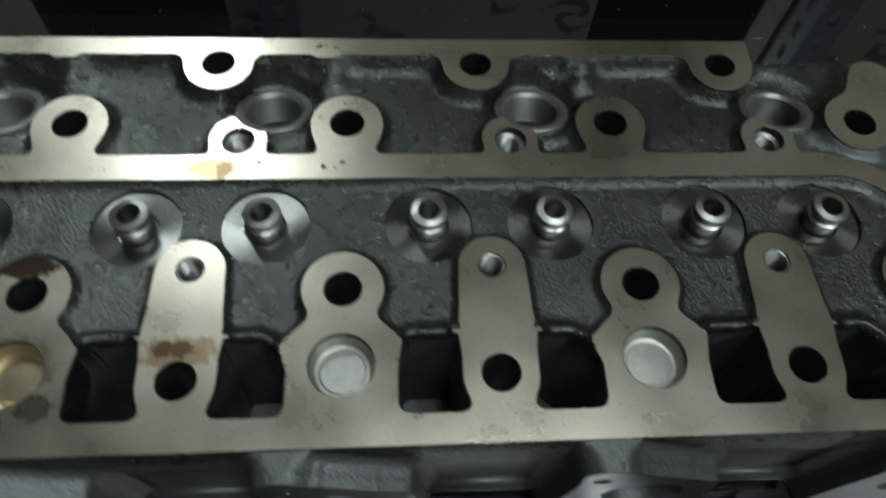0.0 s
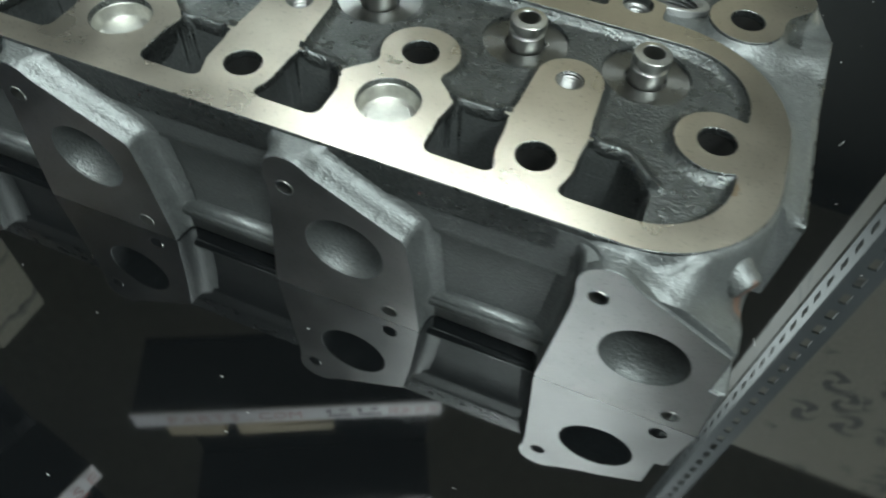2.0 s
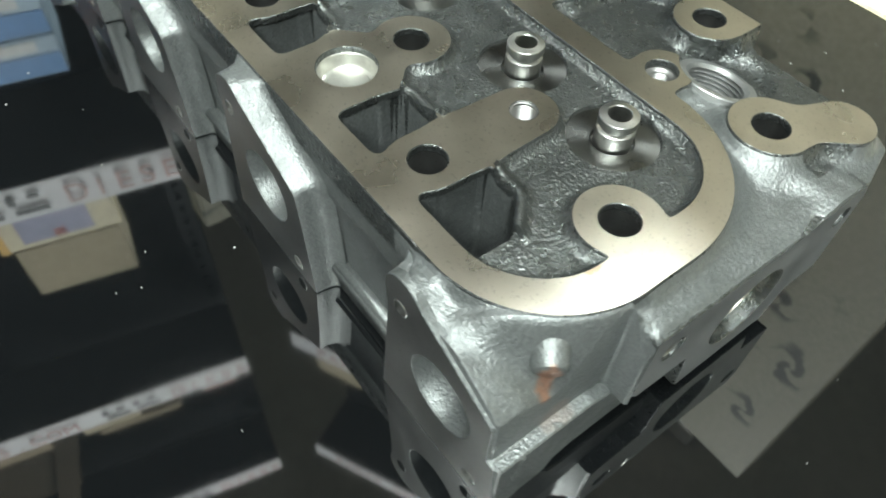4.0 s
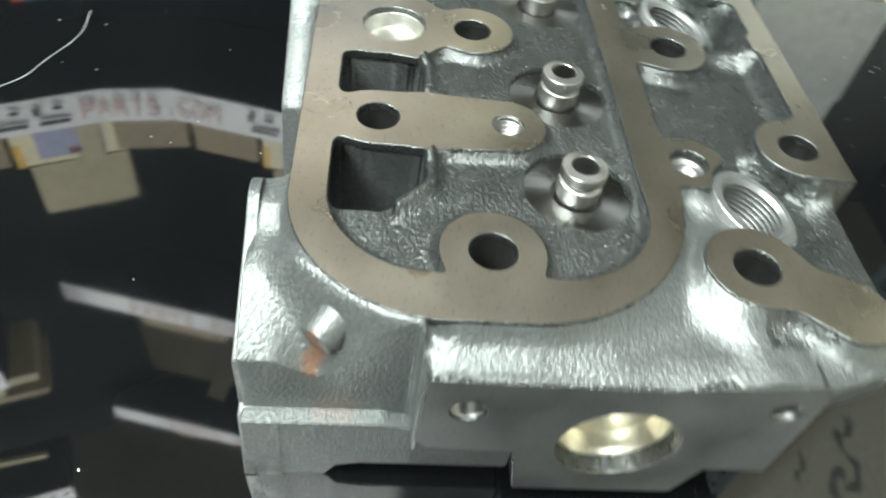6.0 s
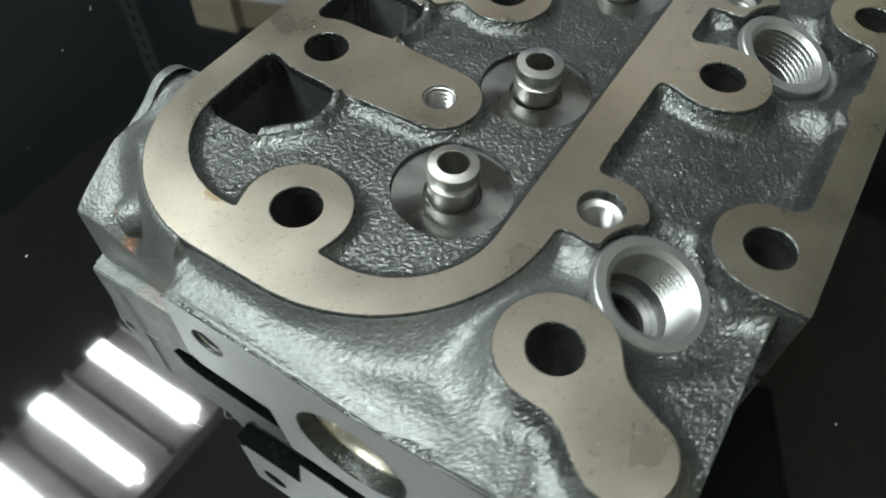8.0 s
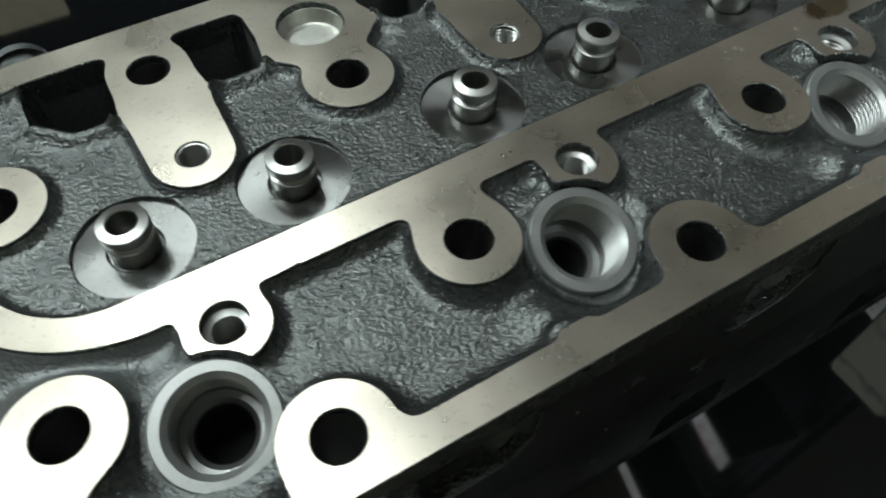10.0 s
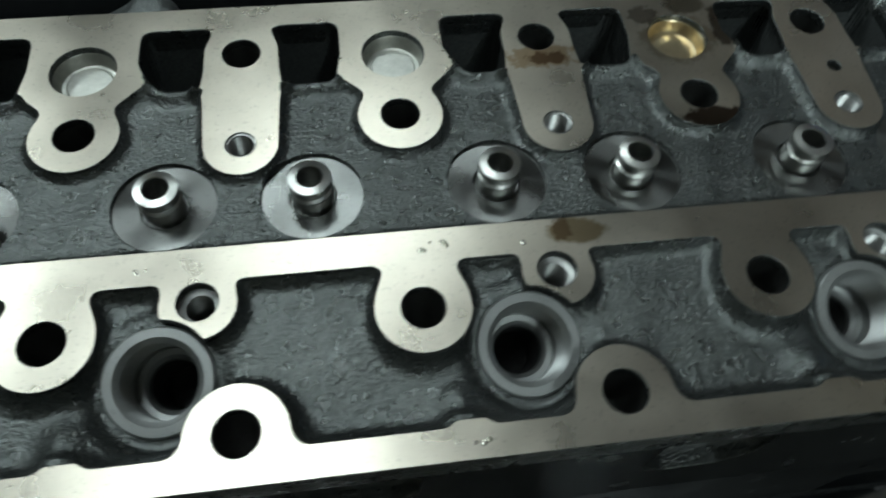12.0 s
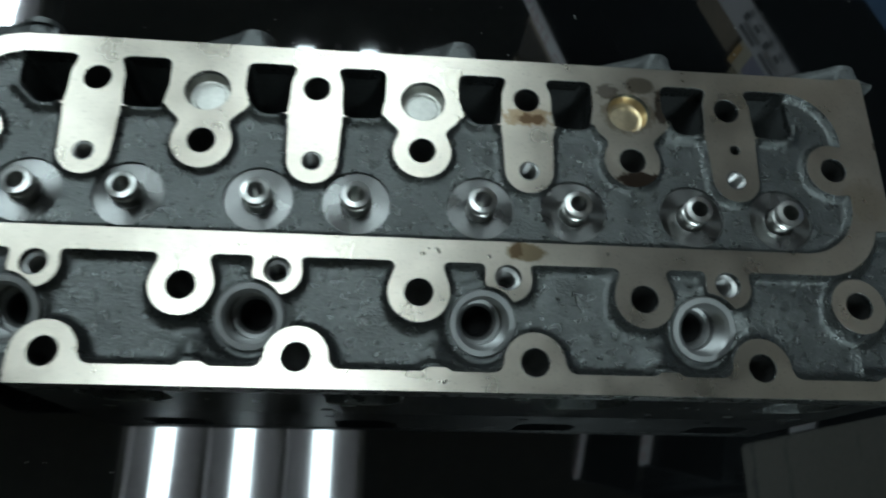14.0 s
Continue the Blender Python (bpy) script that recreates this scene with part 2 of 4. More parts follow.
def clip_sheet(S, xs, ys, lift, skirts):
    """The sheet where S < 0 on the grid xs by ys. lift(i-j fractional x, y) gives the third coordinate; skirts are rows of
    (outward step, third coordinate or None for a drop given third) that run down from its rim."""
    nx, ny = len(xs), len(ys)
    verts, index, faces, rim = [], {}, [], []
    inside = S < 0

    def vert(key, x, y):
        if key not in index:
            index[key] = len(verts)
            verts.append((x, y, lift(x, y)))
        return index[key]

    def corner(i, j):
        return vert((i, j), xs[i], ys[j])

    def edge(i, j, k, l):
        if (k, l) < (i, j):
            i, j, k, l = k, l, i, j
        a, b = S[i, j], S[k, l]
        t = min(max(a / (a - b), 0.02), 0.98)
        return vert((i, j, k, l), xs[i] + t * (xs[k] - xs[i]), ys[j] + t * (ys[l] - ys[j]))

    count = inside[:-1, :-1].astype(int) + inside[1:, :-1] + inside[1:, 1:] + inside[:-1, 1:]
    for i, j in np.argwhere(count == 4):
        faces.append((corner(i, j), corner(i + 1, j), corner(i + 1, j + 1), corner(i, j + 1)))
    for i, j in np.argwhere((count > 0) & (count < 4)):
        ring = [(i, j), (i + 1, j), (i + 1, j + 1), (i, j + 1)]
        face, cut = [], []
        for n in range(4):
            p, q = ring[n], ring[(n + 1) % 4]
            if inside[p]:
                face.append(corner(*p))
            if inside[p] != inside[q]:
                e = edge(*p, *q)
                face.append(e)
                cut.append((e, inside[p]))
        if len(face) > 2:
            faces.append(tuple(face))
        if len(cut) == 2:
            (a, leaving), (b, _) = cut
            rim.append((a, b) if leaving else (b, a))
    # rim runs with the solid on its left; push skirts outward along the averaged normal
    normal = {}
    for a, b in rim:
        dx, dy = verts[b][0] - verts[a][0], verts[b][1] - verts[a][1]
        for v in (a, b):
            s = normal.setdefault(v, [0.0, 0.0])
            s[0] += -dy
            s[1] += dx
    flat = len(faces)
    if max(out for out, _ in skirts) > 1:
        near = {}
        for a, b in rim:
            near.setdefault(a, []).append(b)
            near.setdefault(b, []).append(a)
        for _ in range(8):
            normal = {v: [sum(normal[n][k] / (math.hypot(*normal[n]) or 1) for n in near[v] + [v]) for k in (0, 1)] for v in normal}
    last = {v: v for v in normal}
    for out, level in skirts:
        here = {}
        for v, (sx, sy) in normal.items():
            ln = math.hypot(sx, sy) or 1.0
            x, y, z = verts[v]
            here[v] = len(verts)
            verts.append((x - out * sx / ln, y - out * sy / ln, level(x, y, z)))
        for a, b in rim:
            faces.append((last[b], last[a], here[a], here[b]))
        last = here
    return verts, faces, flat


# ---------------------------------------------------------------- the cylinder head
STEP = 0.75
GX, GY = np.arange(-232, 240, STEP), np.arange(-88, 96, STEP)
X, Y = np.meshgrid(GX, GY, indexing="ij")
CYL = [150, 50, -50, -150]
BETWEEN = [100, 0, -100]
STUDS = [-200, -100, 0, 100, 200]

# outer and inner outline of the valve side
frame_out = np.minimum(box(X, Y, -224, 140, -72, 34), np.where(Y < -20, box(X, Y, 100, 221.5, -72, 34, 40), box(X, Y, 100, 221.5, -72, 34, 47)))
frame_out = np.minimum(np.maximum(frame_out, -box(X, Y, -300, -186, 0, 60)), box(X, Y, -216, -100, -60, 34, 30))
frame_out = np.minimum(frame_out, box(X, Y, -224, -212, -73, 11, 1))
frame_in = box(X, Y, -206, 208, -62.5, 23.5, 27)
pads = np.maximum(frame_out, -frame_in)
for c in CYL:
    slab = smin(caps(X, Y, c, -12.5, c, -36, 11.4, 12.4), caps(X, Y, c, -36, c, -51, 12.2, 12.0), 2)
    slab = smin(slab, box(X, Y, c - 8.5, c + 8.5, -68, -56), 4)
    slab = np.minimum(slab, box(X, Y, c - 14.6, c + 14.6, -36.5, -35.0))
    pads = smin(pads, slab, 5.0)
for c in BETWEEN:
    f = poly(X, Y, [(c - 17, -68), (c - 17, -48), (c - 20, -40), (c - 18.5, -38), (c - 9.5, -29), (c + 9.5, -29), (c + 18.5, -37.5), (c + 19, -39), (c + 17.5, -48), (c + 17.5, -68)])
    pads = smin(pads, smin(f, circ(X, Y, c, -20, 13.5), 4), 4.5)
for c in (200, -200):
    boss = smin(circ(X, Y, c, -20.2, 13.4), box(X, Y, min(c, c * 1.06), max(c, c * 1.06), -31, -9), 3)
    pads = smin(pads, boss, 1.5)
for c in (100, 0, -100):
    pads = smin(pads, smin(circ(X, Y, c + 0.4, 48, 13.4), box(X, Y, c - 10, c + 10.5, 28, 44), 4), 4)
for c in CYL:
    u = smin(box(X, Y, c + 1.5, c + 21, 26, 38, 2), circ(X, Y, c + 11.0, 41.0, 10.4), 2)
    u = np.maximum(u, -circ(X, Y, c + 22, 59.5, 15.2))
    pads = smin(pads, u, 3)
outer_rail = box(X, Y, -212, 164, 82.3, 90.6)
for c in CYL:
    w = smin(circ(X, Y, c + 0.5, 77.8, 13.2), box(X, Y, c - 12, c + 13, 80, 90.6), 2)
    outer_rail = smin(outer_rail, w, 6)
    outer_rail = smin(outer_rail, box(X, Y, c - 62, c - 54, 80.9, 85, 1), 4)
outer_rail = np.maximum(outer_rail, Y - 90.6)
outer_rail = np.maximum(outer_rail, X - 164)
pads = np.minimum(pads, outer_rail)
tail = smin(circ(X, Y, 200, 48.4, 13.4), caps(X, Y, 204, 55, 213, 69.5, 7.5, 10.2), 5)
pads = np.minimum(pads, tail)
pads = np.minimum(pads, circ(X, Y, -199.3, 48.3, 12.8))

holes = np.full(X.shape, 1e9)
for c in STUDS:
    holes = np.minimum(holes, circ(X, Y, c, -20.2, 6.4))
    holes = np.minimum(holes, circ(X, Y, c + 0.4, 48.2, 6.4))
for c in CYL:
    for y, r, dx in ((-50.2, 6.4, 0), (-12.3, 4.8, 0), (40.2, 5.9, 11.2), (77.6, 6.3, 0.5)):
        holes = np.minimum(holes, circ(X, Y, c + dx, y, r))
for c in BETWEEN:
    holes = np.minimum(holes, circ(X, Y, c, -46.4, 10.6))
holes = np.minimum(holes, circ(X, Y, -151.5, -28.5, 2.6))
solid = pads.copy()
pads = np.maximum(pads, -holes)

shell = box(X, Y, -226, 231.6, -72.3, 90.4)
shell = np.maximum(shell, -poly(X, Y, [(232.5, 58), (226, 79), (213, 85), (164.6, 85), (164.6, 200), (400, 200), (400, 58)]))
shell = np.maximum(shell, -poly(X, Y, [(-212.5, 82), (-226, 60), (-300, 60), (-300, 140), (-212.5, 140)]))
shell = smin(shell, box(X, Y, 179, 229.6, -80.6, -40, 3), 9)
shell = np.maximum(shell, -box(X, Y, 222.0, 260, -120, -37, 2))

for c in CYL:
    shell = np.maximum(shell, -circ(X, Y, c + 22, 59.5, 13.4))
    for dx in (22.7, -20.8):
        shell = np.maximum(shell, -circ(X, Y, c + dx, 6.0, 15.5))

# cast relief
windows = np.full(X.shape, 1e9)
for c in CYL:
    windows = np.minimum(windows, poly(X, Y, [(c + 12, -59), (c + 30.5, -59), (c + 30.5, -49.2), (c + 22.8, -41.5), (c + 12, -41.5)]) - 4)
    windows = np.minimum(windows, box(X, Y, c - 32, c - 8, -63, -37.5, 5))


def waves(scale, seed):
    r = np.random.default_rng(seed)
    out = np.zeros(X.shape)
    for _ in range(10):
        a, p, s = r.uniform(0, 6.28), r.uniform(0, 6.28), scale * r.uniform(0.6, 1.7)
        out += np.sin((X * math.cos(a) + Y * math.sin(a)) / s * 6.28 + p)
    return out / 10


grit = np.random.default_rng(5).normal(size=X.shape)
grit = (grit + np.roll(grit, 1, 0) + np.roll(grit, -1, 0) + np.roll(grit, 1, 1) + np.roll(grit, -1, 1)) / 2.2
rough_z = 0.30 * waves(17, 1) + 0.08 * waves(6, 2) + 0.01 * grit
d = np.maximum(solid, 0)
fillet = 1 - (1 - np.clip(d / 3.6, 0, 1)) ** 2.2
valve_z = -0.45 - 2.9 * fillet
valve_z += 2.9 * np.exp(-(((windows - 2.2) / 2.6) ** 2)) * (Y > -45)
inject_z = -0.5 - 4.3 * (1 - (1 - np.clip(d / 4.2, 0, 1)) ** 2.2) - 2.4 * smooth01((Y - 42) / 34) * smooth01(d / 6)
for c in CYL:
    r = np.hypot(X - c - 22, Y - 59.5)
    near = smooth01((21 - r) / 5.5)
    inject_z = inject_z * (1 - near) + (-8.0 - 0.3 * (Y - 59.5)) * near
    inject_z += 3.4 * np.exp(-(((X - c + 56) / 5.5) ** 2)) * smooth01((Y - 65) / 9) * smooth01(d / 2)
inside_frame = frame_out < 0
Z = np.where(inside_frame, valve_z, inject_z)
# rounded end with its sloping shoulder and the low corner
edge = np.maximum(-shell, 0) + 40 * smooth01((Y - 36) / 10)
share = d / (d + edge + 1e-6)
low = 2.2 + np.clip(0.53 * (X - 184) + 0.02 * np.maximum(X - 214, 0) ** 2, 0, 29) * smooth01((-Y - 33) / 8)
low = np.where(Y > -42, np.maximum(low, 8.5), low)
steep = smooth01((low - 6) / 8)
valley = -0.6 - (low - 1.0) * 1.06 * smooth01(d / 10) + 5.0 * smooth01((-Y - 61) / 13)
valley = np.minimum(valley, -0.6)
fall = np.interp(share, [0, 0.12, 0.3, 0.5, 0.68, 0.85, 1], [0.6, 3.9, 6.6, 7.3, 6.9, 7.6, 9.3])
shoulder = -fall * np.maximum(low, 3.0) / 8.5 * (1 - steep) + valley * steep
blend = smooth01((Y - 36) / 14)
Z = np.where((~inside_frame) & (X > 160), shoulder * (1 - blend) + np.maximum(inject_z, -9.5) * blend, Z)
Z = np.where((~inside_frame) & (X < -200), -1.5 - 8 * smooth01(d / 7), Z)
soft = Z.copy()
for _ in range(14):
    soft = (soft + np.roll(soft, 1, 0) + np.roll(soft, -1, 0) + np.roll(soft, 1, 1) + np.roll(soft, -1, 1)) / 5
ease = np.where((~inside_frame) & (X > 165) & (X < 231) & (Y > -81), smooth01((d - 1.5) / 4) * smooth01(edge / 4), 0)
Z = Z * (1 - ease) + soft * ease
Z += rough_z * smooth01(d / 3) * np.where((~inside_frame) & (X > 160), 1.5, 1.0)
arch = -17.2 + np.sqrt(np.maximum(144 - (Y - 53) ** 2, 0)) - 9 * smooth01((219 - X) / 14)
Z = np.where((X > 200) & (np.abs(Y - 53) < 11.9) & (solid > 0), np.maximum(Z, arch), Z)
pit = smooth01(-windows / 2.4 + 0.35)
Z = Z * (1 - pit) - 62 * pit
Z = np.where(solid < -0.9, -3.0, Z)
Z = np.where(holes < 0.6, -58, Z)
Z = np.where(solid < 0.0, np.minimum(Z, -0.45), Z)

def z_at(x, y):
    i, j = (x - GX[0]) / STEP, (y - GY[0]) / STEP
    a, b = int(min(max(i, 0), len(GX) - 2)), int(min(max(j, 0), len(GY) - 2))
    u, v = i - a, j - b
    return float((1 - u) * (1 - v) * Z[a, b] + u * (1 - v) * Z[a + 1, b] + (1 - u) * v * Z[a, b + 1] + u * v * Z[a + 1, b + 1])


def to_world(verts):
    return [(x * MM, y * MM, (DECK + z) * MM) for x, y, z in verts]


head = tagged(new("cylinder_head"), "grey cast-iron diesel cylinder head with milled faces on black glass", "cylinder head")

# casting: relief sheet with its skirt, and the walls below it
v, f, flat = clip_sheet(shell, GX, GY, z_at, [(0.25, lambda x, y, z: z - 0.5), (0.3, lambda x, y, z: min(z - 3, -12.0) if x < 205 else (-42.5 if y < -36 and x > 217 else z - 9))])
n0 = len(v)
wall = [(-225, -72.2), (204, -72.2), (209, -66), (209, 62), (200, 64), (-205, 64), (-225, 58)]
loop = []
for (ax, ay), (bx, by) in zip(wall, wall[1:] + wall[:1]):
    steps = max(2, int(math.hypot(bx - ax, by - ay) / 6))
    loop += [(ax + (bx - ax) * k / steps, ay + (by - ay) * k / steps) for k in range(steps)]
levels = [-5, -20, -23, -24, -40, -55, -69.5]
for k, lev in enumerate(levels):
    inset = (0, 0, 0, 0.8, 1.4, 1.4, 0.6)[k]
    for x, y in loop:
        if lev <= -23 and y < -50 and (x > 187 or min(abs(x - c) for c in STUDS) < 13):
            y = -50
        v.append((x, y + (inset if y < -60 else 0), lev if y < -60 else min(lev, (-46 if y > 59 else -17) + 0.01 * k)))
m = len(loop)
for k in range(len(levels) - 1):
    for i in range(m):
        j = (i + 1) % m
        f.append((n0 + k * m + i, n0 + k * m + j, n0 + (k + 1) * m + j, n0 + (k + 1) * m + i))
casting = from_lists("casting", to_world(v), f, CAST, head, "dark grey grainy cast-iron body", True)
casting.data.materials.append(OUTER)
for p in casting.data.polygons:
    c = p.center
    i, j = int((c.x / MM - GX[0]) / STEP), int((c.y / MM - GY[0]) / STEP)
    outside = c.x > 0.165 and c.y < 0.047 and frame_out[min(max(i, 0), len(GX) - 1), min(max(j, 0), len(GY) - 1)] > -1
    p.material_index = 1 if outside or c.x > 0.222 or c.z < (DECK - 12) * MM else 0
casting.data.set_sharp_from_angle(angle=radians(60))

stub = lathe("cast_boss", [(8.0, -3), (6.9, 0), (6.0, 2.5), (5.5, 4.5), (5.3, 7.6), (4.7, 8.8), (3.6, 9.3), (0.05, 9.4)], OUTER, head, (213.2, -56.6, DECK - 11.5), label="short rounded cast boss")
stub.rotation_euler = Vector((0.74, -0.62, -0.22)).to_track_quat("Z", "Y").to_euler()

# milled face
v, f, flat = clip_sheet(pads, GX, GY, lambda x, y: 0.0, [(0.28, lambda x, y, z: -0.28), (0.35, lambda x, y, z: -2.6)])
from_lists("milled_face", to_world(v), f, DECKMAT, head, "bright milled top face with brown stains", False, CAST, flat)


def bore(name, x, y, r, top, depth, material=BORE, chamfer=0.5, thread=0.0, pitch=1.25):
    profile = [(r + chamfer, top + 0.02), (r, top - chamfer)]
    if thread:
        profile += thread_profile(r - thread, top - chamfer - 0.2, depth * 0.6, pitch, thread)
        profile += [(r - thread, top - depth)]
    else:
        profile += [(r, top - depth)]
    profile += [(0.05, top - depth - r * 0.4)]
    return lathe(name, profile, material, head, (x, y, DECK), segments=36)


for c in STUDS:
    bore("bolt_hole", c, -20.2, 6.4, -0.02, 55)
    bore("bolt_hole", c + 0.4, 48.2, 6.4, -0.02, 55)
for c in CYL:
    bore("bolt_hole", c + 0.5, 77.6, 6.3, -0.02, 55)
    bore("pushrod_hole", c, -50.2, 6.4, -0.02, 55)
    bore("threaded_hole", c, -12.3, 4.9, -0.02, 22, BORE, 0.35, 0.95, 1.5)
    lathe("threaded_hole", [(6.25, 0), (5.9, -0.4), (5.8, -3.4), (4.7, -3.9)] + thread_profile(4.0, -4.1, 13, 1.25, 0.75) + [(4.0, -24), (0.05, -25)], BORE, head, (c + 11.2, 40.2, DECK))
bore("oil_hole", -151.5, -28.5, 2.6, -0.02, 20)

# beads of oil on the milled face
OILFILM = mat_plain("clear_oil_film", (0.36, 0.34, 0.29), 0.07, 0.8, 900.0, 0.02)
for cx, cy, wide, high, count in ((-4, 29, 5, 2.2, 9), (-30, 31.5, 1.2, 1.2, 2), (-8, 86.5, 4.5, 0.8, 5), (76, 30, 2.5, 1.5, 3)):
    rng = random.Random(cx)
    for k in range(count):
        r = rng.uniform(0.35, 0.85)
        lathe("oil_bead", [(r, -0.1), (r, 0.02), (r * 0.8, r * 0.10), (r * 0.45, r * 0.15), (0.02, r * 0.16)], OILFILM, head, (cx + rng.uniform(-wide, wide), cy + rng.uniform(-high, high), DECK), segments=12)

# core plugs pressed into the milled face
for c in BETWEEN:
    plug = lathe("core_plug", [(11.0, -0.02), (10.6, -0.5), (10.5, -2.0), (10.1, -2.4), (9.5, -6.2), (9.0, -6.9), (8.0, -7.2), (7.6, -7.1), (7.2, -6.6), (0.05, -6.5)], OILED if c == -100 else PLUG, head, (c, -46.4, DECK), label="oil-stained dished core plug" if c == -100 else "bright dished core plug")

# valve guides on their spot faces
for c in CYL:
    for dx in (22.7, -20.8):
        g = lathe("valve_guide", [(6.3, -7.5), (6.35, 0.3), (6.2, 0.7), (5.2, 1.3), (5.2, 2.2), (6.4, 2.9), (6.4, 5.4), (6.2, 5.65), (4.0, 6.15), (3.75, 5.8), (3.8, -20), (0.05, -21)], STEEL, head, (c + dx, 6.0, DECK), label="turned steel valve guide")
        g.data.set_sharp_from_angle(angle=radians(20))
        seat = lathe("spot_face", [(15.9, -6.2), (15.85, -4.6), (12, -4.62), (7.4, -4.65), (7.0, -5.0), (6.9, -6.4), (6.0, -6.5)], FACED, g, (0, 0, 0), segments=56)
# injector seats
SEATED = mat_machined("bored_seat_iron", (0.29, 0.295, 0.29), 0.4, False, met=0.8)
for c in CYL:
    prof = [(15.2, -9), (14.7, -6.3), (14.3, -5.9), (11.9, -5.9), (11.1, -6.6)] + thread_profile(10.3, -7.2, 11, 1.6, 1.25)
    prof += [(10.4, -20), (10.4, -23), (8.6, -23.2), (7.4, -24.2), (7.2, -26)]
    seat = lathe("injector_seat", [(r, z + 6.0) for r, z in prof], SEATED, head, (0, 0, 0), label="threaded injector bore with a machined rim", segments=56)
    seat.data.set_sharp_from_angle(angle=radians(30))
    # lower bore has its shade put into the black material
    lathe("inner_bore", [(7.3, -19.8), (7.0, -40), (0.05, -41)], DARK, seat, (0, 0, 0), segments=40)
    seat.matrix_basis = pose((c + 22) * MM, 59.6 * MM, (DECK - 6.0) * MM, -17, 0, 0)


# exhaust flanges along the long side
def side_sheet(S, us, ws, skirts, place):
    v, f, flat = clip_sheet(S, us, ws, lambda x, y: 0.0, skirts)
    return [tuple(c * MM for c in place(*p)) for p in v], f, flat


us, ws = np.arange(-34, 34, 0.75), np.arange(-72, 3, 0.75)
U, V = np.meshgrid(us, ws, indexing="ij")
plate = smin(poly(U, V, [(-22, -12), (-16, -5.5), (18.5, -23.5), (21, -40), (24, -69.45), (-26, -69.45), (-22, -22)]) - 3.4, circ(U, V, -18, -9, 8.2), 2)
plate = np.maximum(plate, -V - 69.45)
outline = plate.copy()
plate = np.maximum(plate, -np.minimum(circ(U, V, 0, -35.8, 13.9), np.minimum(circ(U, V, -19, -14, 3.2), circ(U, V, 16.2, -62.6, 3.2))))
FLANGE = mat_machined("ground_iron", (0.46, 0.46, 0.455), 0.31, True)
for c in STUDS:
    if c == 200:
        end_cut = np.where(V > -41, U - 21.3, -99.0)
        plate, outline = np.maximum(plate, end_cut), np.maximum(outline, end_cut)
    v, f, flat = side_sheet(plate, us, ws, [(0.25, lambda x, y, z: 0.3), (0.3, lambda x, y, z: 3.0)], lambda u, w, q: (c + u, -82.0 + q, max(DECK + w, 0.02)))
    fl = from_lists("exhaust_flange", v, f, FLANGE, head, "ground exhaust port flange", False, OUTER, flat)
    top_z = (lambda x: DECK - 0.9) if c < 200 else (lambda x: DECK - 4.5 - max(0.0, 0.53 * (x - 184)))
    v, f, flat = side_sheet(outline, us, ws, [(0.26, lambda x, y, z: 0.31), (0.6, lambda x, y, z: 4.0), (1.4, lambda x, y, z: 7.2), (3.4, lambda x, y, z: 9.4), (7.0, lambda x, y, z: 10.6)], lambda u, w, q: (min(c + u, 221.8 if w > -41 else 227.0), -82.0 + q, min(max(DECK + w, 0.02), top_z(c + u))))
    from_lists("neck", v, f[flat:], OUTER, fl, "", True)
    lathe("port", [(14.1, -0.02), (13.5, 1.0), (12.8, 10), (12.6, 18), (11, 25), (7, 30), (0.05, 32)], OUTER, fl, (c, -82, DECK - 35.8), "y")
    for du, dw in ((-19, -14), (16.2, -62.6)):
        lathe("threaded_hole", [(3.4, 0.0), (3.2, 0.4)] + thread_profile(2.7, 0.8, 0.1, 1, 0.4) + [(2.8, 10), (0.05, 11)], STEEL, fl, (c + du, -82, DECK + dw), "y", segments=20)


# ribs between the flanges
def bar(name, pts, x0, x1, material, parent, bevel=0.8):
    """A bar along x from the (y, z) outline pts, mm over the deck."""
    bm = bmesh.new()
    rings = [[bm.verts.new((x * MM, y * MM, (DECK + z) * MM)) for y, z in pts] for x in (x0, x1)]
    n = len(pts)
    for i in range(n):
        j = (i + 1) % n
        bm.faces.new((rings[0][i], rings[0][j], rings[1][j], rings[1][i]))
    bm.faces.new(rings[0])
    bm.faces.new(rings[1][::-1])
    bmesh.ops.bevel(bm, geom=bm.edges[:], offset=bevel * MM, segments=3, affect="EDGES")
    return part(name, bm, material, parent, "", True)


for a, b in ((-172, -128), (-72, -28), (28, 72), (128, 172)):
    bar("cast_rib", [(-70, -53), (-74.5, -57), (-75.2, -60.5), (-73.5, -62), (-73.5, -69.4), (-70, -69.4)], a - 3, b + 3, OUTER, head)

# end face with its brass plug
us, ws = np.arange(-88, 68, 0.75), np.arange(-72, 0, 0.75)
U, V = np.meshgrid(us, ws, indexing="ij")
face = poly(U, V, [(-35, -9.5), (20, -10.5), (58, -6.5), (60.5, -12), (60.5, -48), (43.5, -48), (38.5, -62.5), (-6.5, -62.5), (-9.8, -41), (-33, -40), (-36, -37)]) - 0.5
face = np.maximum(face, -np.minimum(circ(U, V, 15.8, -36.3, 16.2), np.minimum(circ(U, V, -25, -21.5, 4.8), circ(U, V, 53, -17.2, 4.2))))
v, f, flat = side_sheet(face, us, ws, [(0.3, lambda x, y, z: 0.35), (0.35, lambda x, y, z: 14.0)], lambda u, w, q: (232.4 - q, u, DECK + w))
endplate = from_lists("end_face", v, f, mat_machined("milled_end", (0.36, 0.37, 0.37), 0.42, True), head, "flat milled end face", False, CAST, flat)
